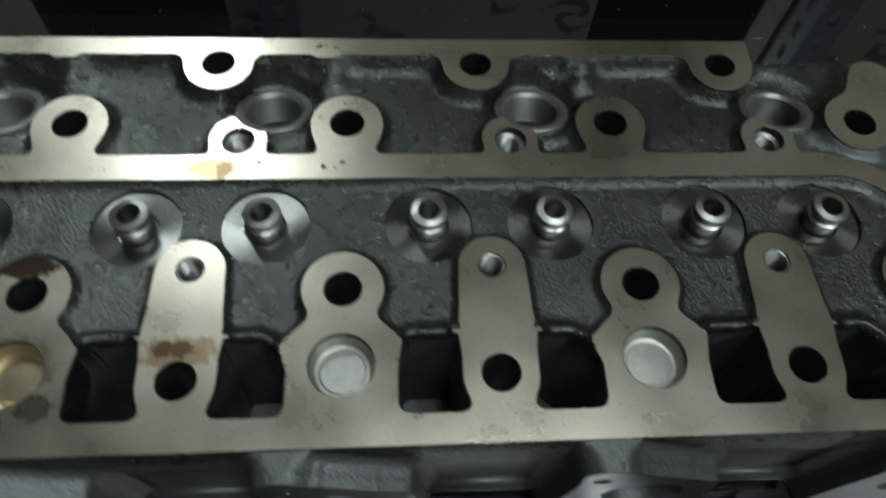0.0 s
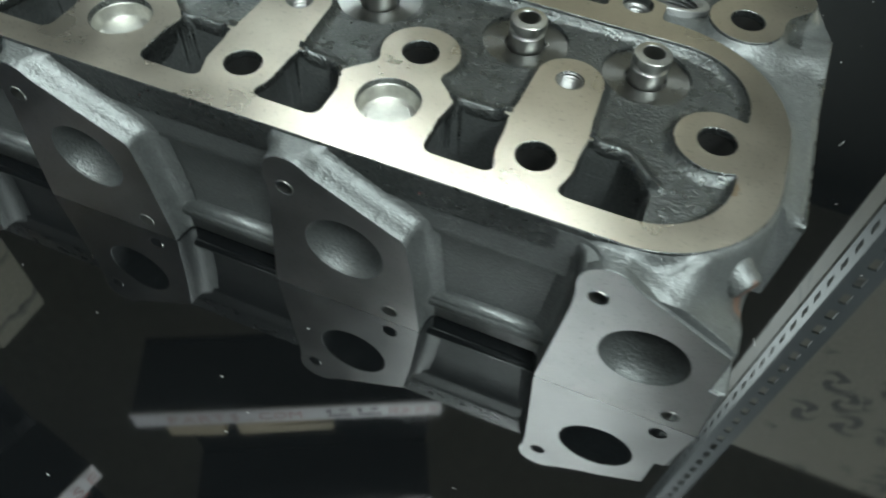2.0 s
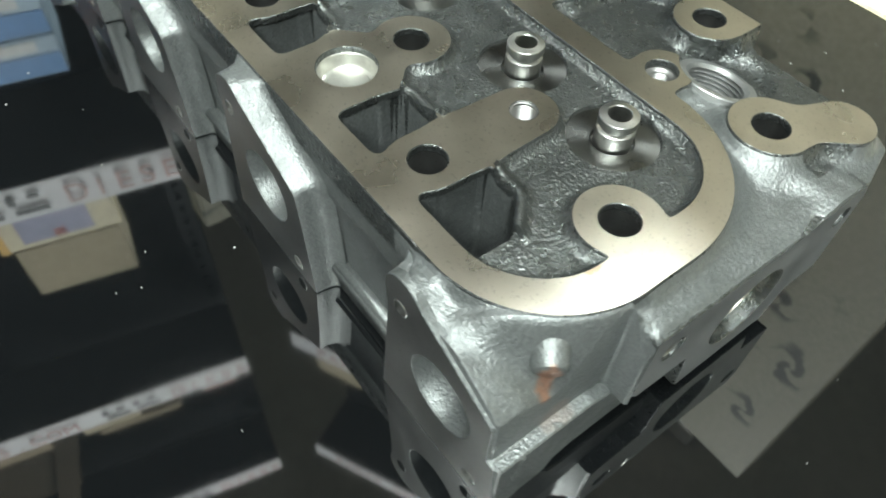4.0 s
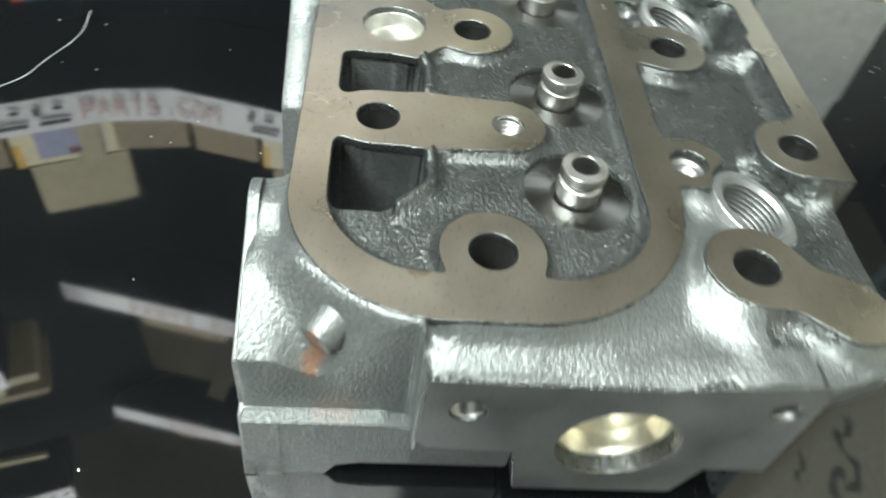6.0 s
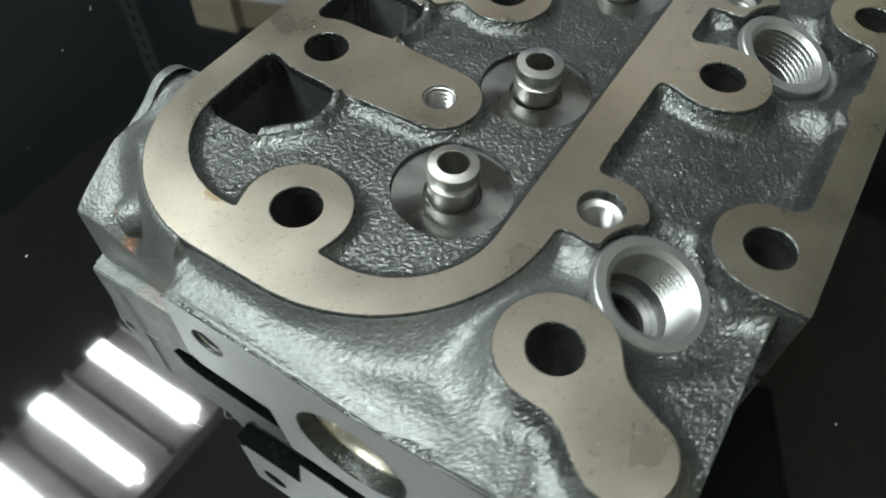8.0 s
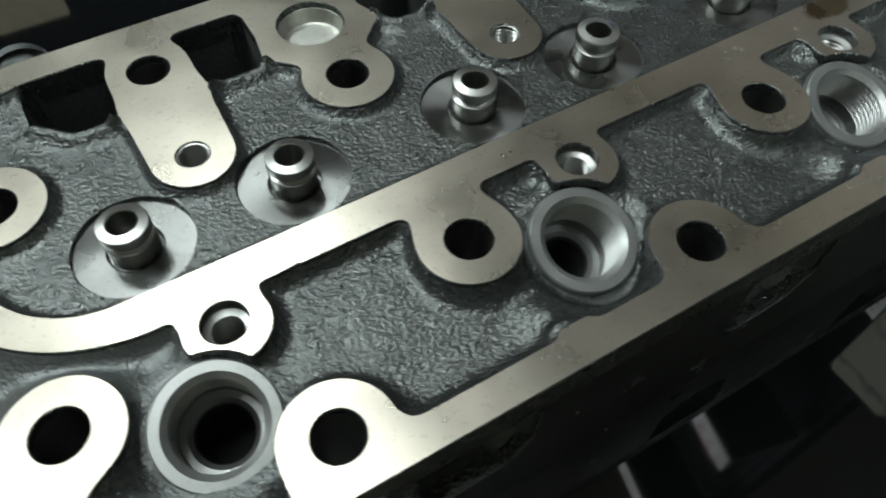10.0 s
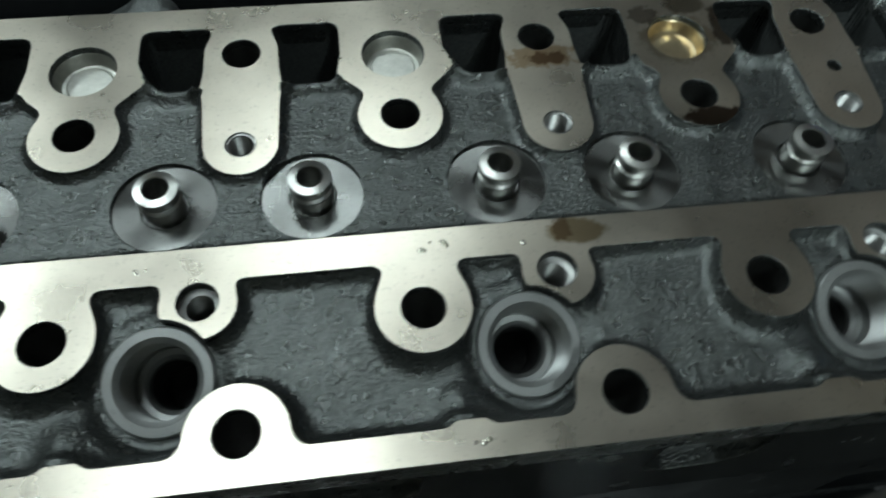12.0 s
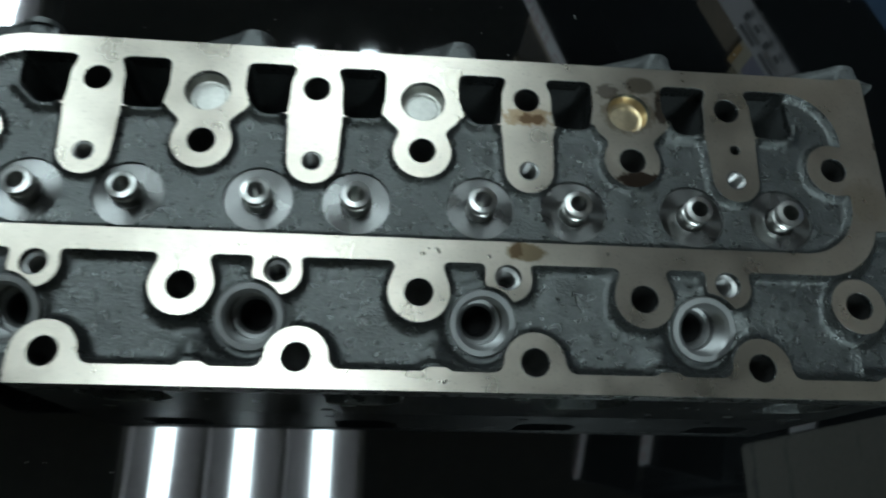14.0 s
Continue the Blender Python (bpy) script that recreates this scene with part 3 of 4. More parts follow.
lathe("brass_plug", [(16.6, 0.05), (16.1, -0.5), (15.9, -5.0), (15.2, -5.2), (14.6, -7.2), (14.4, -11.5), (12.5, -12.4), (4, -12.1), (0.05, -12)], BRASS, endplate, (232.4, 15.8, DECK - 36.3), "x", "pale brass core plug", 56)
for y, z, r in ((-25, -21.5, 4.8), (53, -17.2, 4.2)):
    lathe("threaded_hole", [(r + 0.3, 0.0), (r, -0.6), (r * 0.86, -1.4)] + [(r * (0.86 if k % 2 else 0.9), -2 - k * 0.6) for k in range(12)] + [(r * 0.8, -12), (0.05, -13)], STEEL, endplate, (232.4, y, DECK + z), "x", segments=32)

block = poly(U, V, [(-80.6, -41.5), (-45, -41), (-38, -43), (-33, -45), (-9, -46), (-9, -61.5), (-50, -61.5), (-57, -63.5), (-60.5, -69.4), (-80.6, -69.4)]) - 0.4
v, f, flat = side_sheet(np.maximum(block, -V - 69.45), us, ws, [(0.5, lambda x, y, z: 0.6), (0.7, lambda x, y, z: 10.0)], lambda u, w, q: (226.7 - q, u, DECK + w))
from_lists("corner_block", v, f, OUTER, head)

# intake side
us, ws = np.arange(-214, 166, 0.8), np.arange(-71, 1, 0.8)
U, V = np.meshgrid(us, ws, indexing="ij")
intake = box(U, V, -212, 164, -69.4, -0.4)
PORT = [(-16, -35), (-16, -15), (-19, -12.8), (-37, -13.2), (-40, -17), (-39.5, -30), (-34, -36.5), (-20, -37.5)]
for c in CYL:
    intake = np.maximum(intake, 5.0 - poly(U, V, [(c + u, w) for u, w in PORT]))
    intake = np.maximum(intake, -circ(U, V, c - 57, -9.8, 3.0))
    intake = np.maximum(intake, -circ(U, V, c - 9.5, -57.5, 3.0))
v, f, flat = side_sheet(intake, us, ws, [(0.25, lambda x, y, z: 0.3), (0.4, lambda x, y, z: 5.0)], lambda u, w, q: (u, 90.6 - q, DECK + w))
intake_side = from_lists("intake_face", v, f, mat_machined("polished_side", (0.31, 0.32, 0.315), 0.25, False), head, "smooth milled intake face with oval ports", False, CAST, flat)

us, ws = np.arange(-50, -6, 0.8), np.arange(-47, -4, 0.8)
U, V = np.meshgrid(us, ws, indexing="ij")
oval = poly(U, V, PORT) - 4.95
for c in CYL:
    v, f, flat = side_sheet(oval, us, ws, [(-0.3, lambda x, y, z: 1.0), (-1.5, lambda x, y, z: 4.0), (-4.5, lambda x, y, z: 9.0), (-7.5, lambda x, y, z: 18.0), (-11.0, lambda x, y, z: 25.0)], lambda u, w, q: (c + u, 90.3 - q, DECK + w - 0.45 * q))
    from_lists("port", v, f[flat:], OUTER, intake_side, "dark oval intake port", True)


# ---------------------------------------------------------------- table and room
def mat_table():
    m, nt, b = node_mat("black_glass")
    pos = coords(nt)
    smear = noise_node(nt, pos, 9.0, 4.0, 0.6)
    dust = noise_node(nt, pos, 700.0, 2.0)
    c = mixer(nt, ramp_node(nt, dust.outputs["Fac"], [(0.70, 0.0), (0.78, 1.0)]).outputs["Color"], (0.003, 0.0034, 0.0037), (0.018, 0.018, 0.018))
    nt.links.new(c, b.inputs["Base Color"])
    nt.links.new(ramp_node(nt, smear.outputs["Fac"], [(0.3, 0.015), (0.75, 0.06)]).outputs["Color"], b.inputs["Roughness"])
    b.inputs["IOR"].default_value = 1.9
    return m


def slab_object(name, x0, x1, y0, y1, z0, z1, material, label="", category="", kind="", bevel=0.004, parent=None):
    bm = bmesh.new()
    bmesh.ops.create_cube(bm, size=1.0, matrix=Matrix.Translation(((x0 + x1) / 2, (y0 + y1) / 2, (z0 + z1) / 2)) @ Matrix.Diagonal((x1 - x0, y1 - y0, z1 - z0, 1)))
    if bevel:
        bmesh.ops.bevel(bm, geom=bm.edges[:], offset=bevel, segments=2, affect="EDGES")
    ob = part(name, bm, material, parent)
    return tagged(ob, label, category, "", kind)


GLASS = mat_table()
table = tagged(new("glass_table"), "low display table with a glossy black glass top", "table")
slab_object("tabletop", -0.42, 0.80, -0.62, 0.262, -0.012, 0.0, GLASS, parent=table)
FRAMEMAT = mat_plain("grey_enamel", (0.32, 0.36, 0.38), 0.45, 0.3, 120.0, 0.1)
slab_object("rail_frame", -0.40, 0.78, -0.60, 0.242, -0.052, -0.0125, FRAMEMAT, parent=table)
for lx in (-0.37, 0.75):
    for ly in (-0.57, 0.212):
        slab_object("leg", lx - 0.02, lx + 0.02, ly - 0.02, ly + 0.02, -0.75, -0.0525, FRAMEMAT, parent=table, bevel=0.003)


def mat_damask():
    """Beige wallpaper printed with dark leafy curls."""
    m, nt, b = node_mat("damask_wallpaper")
    pos = coords(nt)
    warp = noise_node(nt, pos, 30.0, 2.0)
    moved = nt.nodes.new("ShaderNodeVectorMath")
    moved.operation = "MULTIPLY_ADD"
    nt.links.new(warp.outputs["Color"], moved.inputs[0])
    moved.inputs[1].default_value = (0.03, 0.03, 0.03)
    nt.links.new(pos, moved.inputs[2])
    flat = nt.nodes.new("ShaderNodeVectorMath")
    flat.operation = "MULTIPLY"
    flat.inputs[1].default_value = (1.0, 0.0, 1.0)
    nt.links.new(moved.outputs[0], flat.inputs[0])
    curl = add(nt, "ShaderNodeTexVoronoi", Scale=15.0, Randomness=0.7)
    nt.links.new(flat.outputs[0], curl.inputs["Vector"])
    arm = nt.nodes.new("ShaderNodeVectorMath")
    arm.operation = "SUBTRACT"
    nt.links.new(flat.outputs[0], arm.inputs[0])
    nt.links.new(curl.outputs["Position"], arm.inputs[1])
    xyz = nt.nodes.new("ShaderNodeSeparateXYZ")
    nt.links.new(arm.outputs[0], xyz.inputs[0])
    angle = math_node(nt, "ARCTAN2", xyz.outputs["Z"], xyz.outputs["X"])
    turn = math_node(nt, "ADD", math_node(nt, "MULTIPLY", angle, 2.0), math_node(nt, "MULTIPLY", curl.outputs["Distance"], 13.0))
    scroll = ramp_node(nt, math_node(nt, "SINE", turn), [(0.1, 0.0), (0.35, 1.0)]).outputs["Color"]
    reach = ramp_node(nt, curl.outputs["Distance"], [(0.40, 1.0), (0.50, 0.0)]).outputs["Color"]
    bunch = ramp_node(nt, noise_node(nt, flat.outputs[0], 7.0, 1.0).outputs["Fac"], [(0.33, 0.0), (0.41, 1.0)]).outputs["Color"]
    ink = math_node(nt, "MULTIPLY", math_node(nt, "MULTIPLY", scroll, reach), bunch)
    paper = noise_node(nt, pos, 160.0, 4.0)
    base = ramp_node(nt, paper.outputs["Fac"], [(0.35, (0.26, 0.243, 0.185)), (0.65, (0.32, 0.30, 0.23))]).outputs["Color"]
    nt.links.new(mixer(nt, ink, base, (0.045, 0.045, 0.036)), b.inputs["Base Color"])
    b.inputs["Roughness"].default_value = 0.6
    bump(nt, b, paper.outputs["Fac"], 0.15, 0.001)
    return m


DAMASK = mat_damask()
WALLMAT = mat_plain("grey_wall", (0.05, 0.052, 0.05), 0.8, 0, 40.0, 0.1)
FLOORMAT = mat_plain("stone_floor", (0.55, 0.49, 0.38), 0.45, 0, 300.0, 0.1, 0.3)
CEILMAT = mat_plain("ceiling_paint", (0.20, 0.195, 0.18), 0.8, 0, 30.0, 0.1)
STONE = mat_plain("speckled_stone", (0.72, 0.64, 0.46), 0.5, 0, 420.0, 0.1, 0.35)
slab_object("floor", -2.7, 2.7, -2.8, 2.8, -0.85, -0.75, FLOORMAT, "pale speckled stone floor", "floor", "structure", 0)
slab_object("ceiling", -2.7, 2.7, -2.8, 2.8, 2.42, 2.52, CEILMAT, "dark painted ceiling", "ceiling", "structure", 0)
slab_object("wall_north", -2.6, 2.6, 2.7, 2.8, -0.75, 2.42, WALLMAT, "dark grey wall", "wall", "structure", 0)
slab_object("wall_south", -2.6, 2.6, -2.8, -2.7, -0.75, 2.42, WALLMAT, "dark grey wall", "wall", "structure", 0)
slab_object("wall_east", 2.6, 2.7, -2.8, 2.8, -0.75, 2.42, WALLMAT, "dark grey wall", "wall", "structure", 0)
slab_object("wall_west", -2.7, -2.6, -2.8, 2.8, -0.75, 2.42, WALLMAT, "dark grey wall", "wall", "structure", 0)
slab_object("partition", 0.455, 1.6, 0.47, 0.52, -0.75, 0.98, DAMASK, "beige partition papered with dark scrolls", "partition", "structure", 0.004)
# left end of the top is an added step that blocks a fixture's reflection
bm = bmesh.new()
outline = [bm.verts.new((x, 0.47, z)) for x, z in ((-0.15, -0.75), (0.24, -0.75), (0.24, 0.80), (-0.02, 0.80), (-0.03, 0.92), (-0.15, 0.92))]
face = bm.faces.new(outline)
moved = bmesh.ops.extrude_face_region(bm, geom=[face])
bmesh.ops.translate(bm, verts=[g for g in moved["geom"] if isinstance(g, bmesh.types.BMVert)], vec=(0, 0.05, 0))
tagged(part("partition", bm, DAMASK, None), "beige partition papered with dark scrolls, left end raised to hide a lamp", "partition", "", "structure")
slab_object("partition", -0.55, -0.50, 0.035, 0.12, -0.75, 0.66, DAMASK, "beige partition papered with dark scrolls", "partition", "structure", 0.004)

# ---------------------------------------------------------------- ceiling fixtures
WHITE = mat_plain("white_enamel", (0.75, 0.76, 0.76), 0.4, 0, 60.0, 0.05)
TUBE, nt, b = node_mat("lit_tube")
b.inputs["Emission Color"].default_value, b.inputs["Emission Strength"].default_value = (0.95, 0.98, 1.0, 1), 6.0


def fixture(x, y, length):
    h = length / 2
    lamp = tagged(new("ceiling_light"), "white fluorescent ceiling light with three lit tubes; three of the four are added", "ceiling light", "ceiling lights")
    lamp.location = (x, y, LAMP_Z)
    slab_object("housing", -0.41, 0.41, -h - 0.03, h + 0.03, 0.03, 0.119, WHITE, parent=lamp)
    for k in (-1.5, -0.5, 0.5, 1.5):
        slab_object("reflector", 0.265 * k - 0.012, 0.265 * k + 0.012, -h - 0.02, h + 0.02, -0.035, 0.029, WHITE, parent=lamp, bevel=0.003)
    for k in (-1, 0, 1):
        v, f = lathe_lists([(0.1, -h * 1020), (13, -h * 1020), (13, h * 1020), (0.1, h * 1020)], 16, (265 * k, 0, 0), "y")
        from_lists("tube", v, f, TUBE, lamp, "", True)
    return lamp


for fx, fy, length, watts in FIXTURES:
    fixture(fx, fy, length)

# ---------------------------------------------------------------- storage racks
CARD = mat_plain("brown_cardboard", (0.30, 0.23, 0.15), 0.75, 0, 90.0, 0.2)
CARD2 = mat_plain("pale_cardboard", (0.45, 0.38, 0.26), 0.75, 0, 90.0, 0.2)
BLUE = mat_plain("blue_print", (0.10, 0.28, 0.60), 0.4, 0, 60.0, 0.05)
SKY = mat_plain("pale_blue_print", (0.42, 0.55, 0.68), 0.4, 0, 60.0, 0.05)
RED = mat_plain("red_print", (0.55, 0.05, 0.04), 0.4, 0, 60.0, 0.05)
LILAC = mat_plain("grey_violet_print", (0.30, 0.30, 0.46), 0.4, 0, 60.0, 0.05)
CREAM = mat_plain("cream_print", (0.72, 0.62, 0.42), 0.4, 0, 60.0, 0.05)
ORANGE = mat_plain("orange_print", (0.75, 0.42, 0.05), 0.4, 0, 60.0, 0.05)
STRIPMAT = mat_plain("white_label_strip", (0.80, 0.78, 0.82), 0.4, 0, 60.0, 0.03, 0.06)
INK = mat_plain("black_print", (0.02, 0.02, 0.025), 0.4, 0, 60.0, 0.03)
PALERED = mat_plain("faded_red_print", (0.62, 0.40, 0.38), 0.45, 0, 60.0, 0.03)
# black of the sheets that stand in for shade inside the racks
BLACKMAT = mat_plain("rack_shade_black", (0.006, 0.0065, 0.007), 0.8, 0.0, 60.0, 0.05)
SHELFMAT = mat_plain("dark_shelf_steel", (0.012, 0.013, 0.014), 0.5, 0.3, 60.0, 0.1)
POSTMAT = mat_plain("pale_blue_steel", (0.06, 0.078, 0.083), 0.5, 0.2, 60.0, 0.1)

for dull in (BLACKMAT, SHELFMAT, WALLMAT):
    dull.node_tree.nodes["Principled BSDF"].inputs["Specular IOR Level"].default_value = 0.05


def boxes_bm(list_of):
    bm = bmesh.new()
    for x0, x1, y0, y1, z0, z1 in list_of:
        bmesh.ops.create_cube(bm, size=1.0, matrix=Matrix.Translation(((x0 + x1) / 2, (y0 + y1) / 2, (z0 + z1) / 2)) @ Matrix.Diagonal((x1 - x0, y1 - y0, z1 - z0, 1)))
    return bm


def slotted_post(parent, x, y, z0, z1, mat=None):
    """An angle of two slotted legs, each a ladder of strips and bridges."""
    bars = []
    w, t = 0.036, 0.0025
    for leg in (0, 1):
        for lo, hi in ((0.0, 0.013), (0.023, w)):
            bars.append((x + lo, x + hi, y, y + t, z0, z1) if leg == 0 else (x, x + t, y + lo + t, y + hi + t, z0, z1))
        z = z0
        while z < z1 - 0.02:
            bars.append((x + 0.013, x + 0.023, y, y + t, z, z + 0.016) if leg == 0 else (x, x + t, y + 0.0155, y + 0.0255, z, z + 0.016))
            z += 0.034
    return part("post", boxes_bm(bars), mat or POSTMAT, parent, "slotted steel angle post")


def glyph(char, cap, cache={}):
    """A thin mesh of one printed character, cap metres high, lying in the x-z plane and centred."""
    if (char, cap) not in cache:
        data = bpy.data.curves.new("glyph", "FONT")
        data.body, data.size, data.extrude, data.align_x = char, cap / 0.7, 0.0004, "CENTER"
        ob = new("glyph", data)
        bpy.context.view_layer.update()
        me = bpy.data.meshes.new_from_object(ob.evaluated_get(bpy.context.evaluated_depsgraph_get()))
        bpy.data.objects.remove(ob)
        # stuck on upside down and back to front, as its mirror image in the glass shows
        for v in me.vertices:
            v.co = (v.co.x, v.co.z, cap / 2 - v.co.y)
        me.materials.append(PALERED)
        cache[char, cap] = me
    return cache[char, cap]


def print_strip(strip, place, u0, u1, z, height, starts, words="PARTS.COM"):
    """Red words, each followed by two groups of black bars, on a label strip. place(u) gives the pose on the strip's face; starts
    are the ends of the words."""
    cap = height * 0.56

    def bar_at(a, b, w0, w1):
        if u0 < a and b < u1:
            ob = part("print_bar", boxes_bm([(a - b, 0, -0.0052, -0.0041, z + height * w0, z + height * w1)]), INK, None)
            ob.parent, ob.matrix_basis = strip, place(b)

    def word(text, end, step):
        for k, char in enumerate(text[::-1]):
            u = end - step * (k + 0.5)
            if char != " " and u0 + 0.012 < u < u1 - 0.012:
                ob = new("printed_letter", glyph(char, cap))
                wide = ob.dimensions.x or 0.01
                ob.parent = strip
                ob.matrix_basis = place(u) @ pose(0, -0.0046, z + height * 0.5) @ Matrix.Diagonal((min(1.0, 0.84 * step / wide), 1, 1, 1))

    for end, step in starts:
        word(words, end, step)
        for k in (0.048, 0.105):
            bar_at(end + k, end + k + 0.042, 0.64, 0.76)
            bar_at(end + k - 0.004, end + k + 0.006, 0.22, 0.44)
            bar_at(end + k + 0.022, end + k + 0.036, 0.22, 0.33)
    word("DIESEL", starts[0][0] + 0.165 + 0.19, 0.031)


def label_strip(parent, x0, x1, z, height):
    strip = slab_object("label_strip", x0, x1, -0.004, 0.0, z, z + height, STRIPMAT, parent=parent, bevel=0.0)
    tagged(strip, "white label strip with faded red print")
    print_strip(strip, lambda u: pose(u, 0, 0), x0, x1, z, height, [(x0 + 0.31, 0.028), (x0 + 0.70, 0.026)])
    return strip


def carton(name, label, w, dpt, h, main, bands=(), category="box"):
    """A carton standing on its base, front towards -y, with printed bands (material, x0, x1, z0, z1 as shares)."""
    ob = tagged(new(name), label, category)
    bm = boxes_bm([(-w / 2, w / 2, 0, dpt, 0, h)])
    bmesh.ops.bevel(bm, geom=bm.edges[:], offset=0.0015, segments=2, affect="EDGES")
    part("carton_body", bm, main, ob)
    part("flap_seam", boxes_bm([(-w / 2 + 0.002, w / 2 - 0.002, dpt * 0.49, dpt * 0.51, h + 0.0001, h + 0.0008)]), CARD2, ob)
    for mat, x0, x1, z0, z1 in bands:
        part("printed_panel", boxes_bm([(-w / 2 + w * x0, -w / 2 + w * x1, -0.0008, 0.0003, h * z0, h * z1)]), mat, ob)
    return ob


def rack(name, label, m, width, levels, depth, posts=(True, True), top=1.7, strip=0.046, base=-0.75):
    """A rack in its own frame (x along the front, -y to the table), set at m. Returns it."""
    r = tagged(new(name), label, "shelf rack")
    full = width
    for z in levels:
        z, start, width = z if isinstance(z, tuple) else (z, 0.0, full)
        slab_object("shelf", start, width, 0.004, depth, z + 0.008, z + strip - 0.004, SHELFMAT, parent=r, bevel=0.001)
        label_strip(r, start, width, z, strip)
    width = full
    # added black sheet, in place of the dark depth behind the shelves
    slab_object("shade_panel", 0, width, depth + 0.003, depth + 0.012, base, top, BLACKMAT, parent=r, bevel=0.001)
    for x in [p for p, on in zip((-0.04, width + 0.004), posts) if on]:
        slotted_post(r, x, 0.0, base, 2.42 if base > 0 else top, SHELFMAT)
    r.matrix_basis = m
    return r


def on_rack(m, x, z, ob, turn=0.0, y=0.02):
    ob.matrix_basis = m @ pose(x, y, z, 0, 0, turn)
    return ob


def stocked(m, seed, width, z):
    """Small cartons in low stacks along a shelf."""
    rng = random.Random(seed)
    x = 0.03
    while x < width - 0.08:
        w, h = rng.uniform(0.10, 0.22), rng.uniform(0.035, 0.06)
        for k in range(rng.choice((1, 2, 2, 3))):
            on_rack(m, x + w / 2, z + k * (h + 0.001), carton("cardboard_box", "small pale cardboard box stacked on a shelf", w * rng.uniform(0.85, 1), 0.14, h, rng.choice((CARD, CARD2, CARD2))), rng.uniform(-3, 3))
        x += w + rng.uniform(0.004, 0.03)


# the rack that bends round the end of the table: corners of its front, from its right end
LOWER = [Vector(p) for p in ((-0.515, 0.04), (-0.605, -0.36), (-0.59, -0.46), (-0.405, -0.90), (-0.30, -1.15))]
UPPER = [Vector(p) for p in ((-0.515, 0.04), (-0.68, -0.70), (-0.46, -0.72), (-0.30, -1.15))]


def runs(bends):
    out = [0.41]
    for a, b in zip(bends, bends[1:]):
        out.append(out[-1] - (b - a).length)
    return out


def front(u, d=0.0, bends=LOWER):
    """Pose on the rack's front, u metres along it to the right, d metres behind it; -y looks to the table."""
    at = runs(bends)
    k = next((n for n in range(len(bends) - 1) if u >= at[n + 1]), len(bends) - 2)
    way = (bends[k] - bends[k + 1]).normalized()
    p = bends[k] + way * (u - at[k]) + Vector((-way.y, way.x)) * d
    return pose(p.x, p.y, 0, 0, 0, math.degrees(math.atan2(way.y, way.x)))


def bent_panel(name, u0, u1, d0, d1, z0, z1, material, parent, label="", bends=LOWER):
    """A panel that follows the front from u0 to u1, mitred at the bends."""
    stops = [u1] + [r for r in runs(bends) if u0 < r < u1] + [u0]
    verts, faces = [], []
    for u in stops:
        for d, z in ((d0, z0), (d1, z0), (d1, z1), (d0, z1)):
            a, b = front(u + 1e-5, d, bends).translation, front(u - 1e-5, d, bends).translation
            verts.append(((a.x + b.x) / 2, (a.y + b.y) / 2, z))
    n = len(stops) - 1
    for k in range(n):
        for q in range(4):
            r = (q + 1) % 4
            faces.append((4 * k + r, 4 * k + q, 4 * k + 4 + q, 4 * k + 4 + r))
    faces += [(0, 1, 2, 3), (4 * n + 3, 4 * n + 2, 4 * n + 1, 4 * n)]
    return from_lists(name, verts, faces, material, parent, label)


bent = tagged(new("shelf_rack"), "dark angled steel shelf rack stocked with parts boxes", "shelf rack")
for z, h, u0, u1, bends in ((0.02, 0.046, -0.60, 0.40, LOWER), (0.498, 0.058, -0.66, 0.40, LOWER), (1.074, 0.055, -0.34, 0.40, UPPER), (1.585, 0.055, -0.34, 0.40, UPPER),
                            (1.074, 0.055, -0.98, -0.58, UPPER), (1.585, 0.055, -0.98, -0.58, UPPER)):
    bent_panel("shelf", u0, u1, 0.004, 0.22 if bends is LOWER else 0.15, z + 0.008, z + h - 0.003, SHELFMAT, bent, "", bends)
    if z > 0.1:
        strip = bent_panel("label_strip", u0, u1, 0.0, 0.0035, z, z + h, STRIPMAT, bent, "white label strip with faded red print", bends)
        print_strip(strip, lambda u, bends=bends: front(u, 0.0, bends), u0, u1, z, h, [(0.077, 0.0235 if bends is LOWER else 0.03), (-0.295 if bends is LOWER else -0.7, 0.0295)])
# added black sheet for the dark interior of the angled rack
bent_panel("shade_panel", -0.84, 0.40, 0.224, 0.234, -0.75, 1.75, BLACKMAT, bent)
for u in (-0.82, 0.36):
    slotted_post(bent, 0, 0, -0.75, 1.75, SHELFMAT).matrix_basis = front(u, 0.18)


def on_bent(u, z, ob, turn=0.0, y=0.02):
    ob.matrix_basis = front(u, y, LOWER if z < 1 else UPPER) @ pose(0, 0, z, 0, 0, turn)
    return ob


DARKCARD = mat_plain("dark_cardboard", (0.05, 0.038, 0.024), 0.75, 0, 90.0, 0.2)
DARKCARD.node_tree.nodes["Principled BSDF"].inputs["Specular IOR Level"].default_value = 0.1
GREYCARD = mat_plain("grey_white_carton", (0.50, 0.52, 0.52), 0.55, 0, 90.0, 0.1)


def printed_box():
    return carton("parts_box", "cream and violet printed parts box", 0.166, 0.12, 0.078, CREAM,
                  ((ORANGE, 0.0, 0.07, 0.45, 1.0), (LILAC, 0.2, 0.78, 0.02, 0.86), (RED, 0.46, 0.56, 0.66, 0.86)))


def brown_box(w, h=0.074):
    return carton("cardboard_box", "small plain brown cardboard box", w, 0.10, h, CARD)


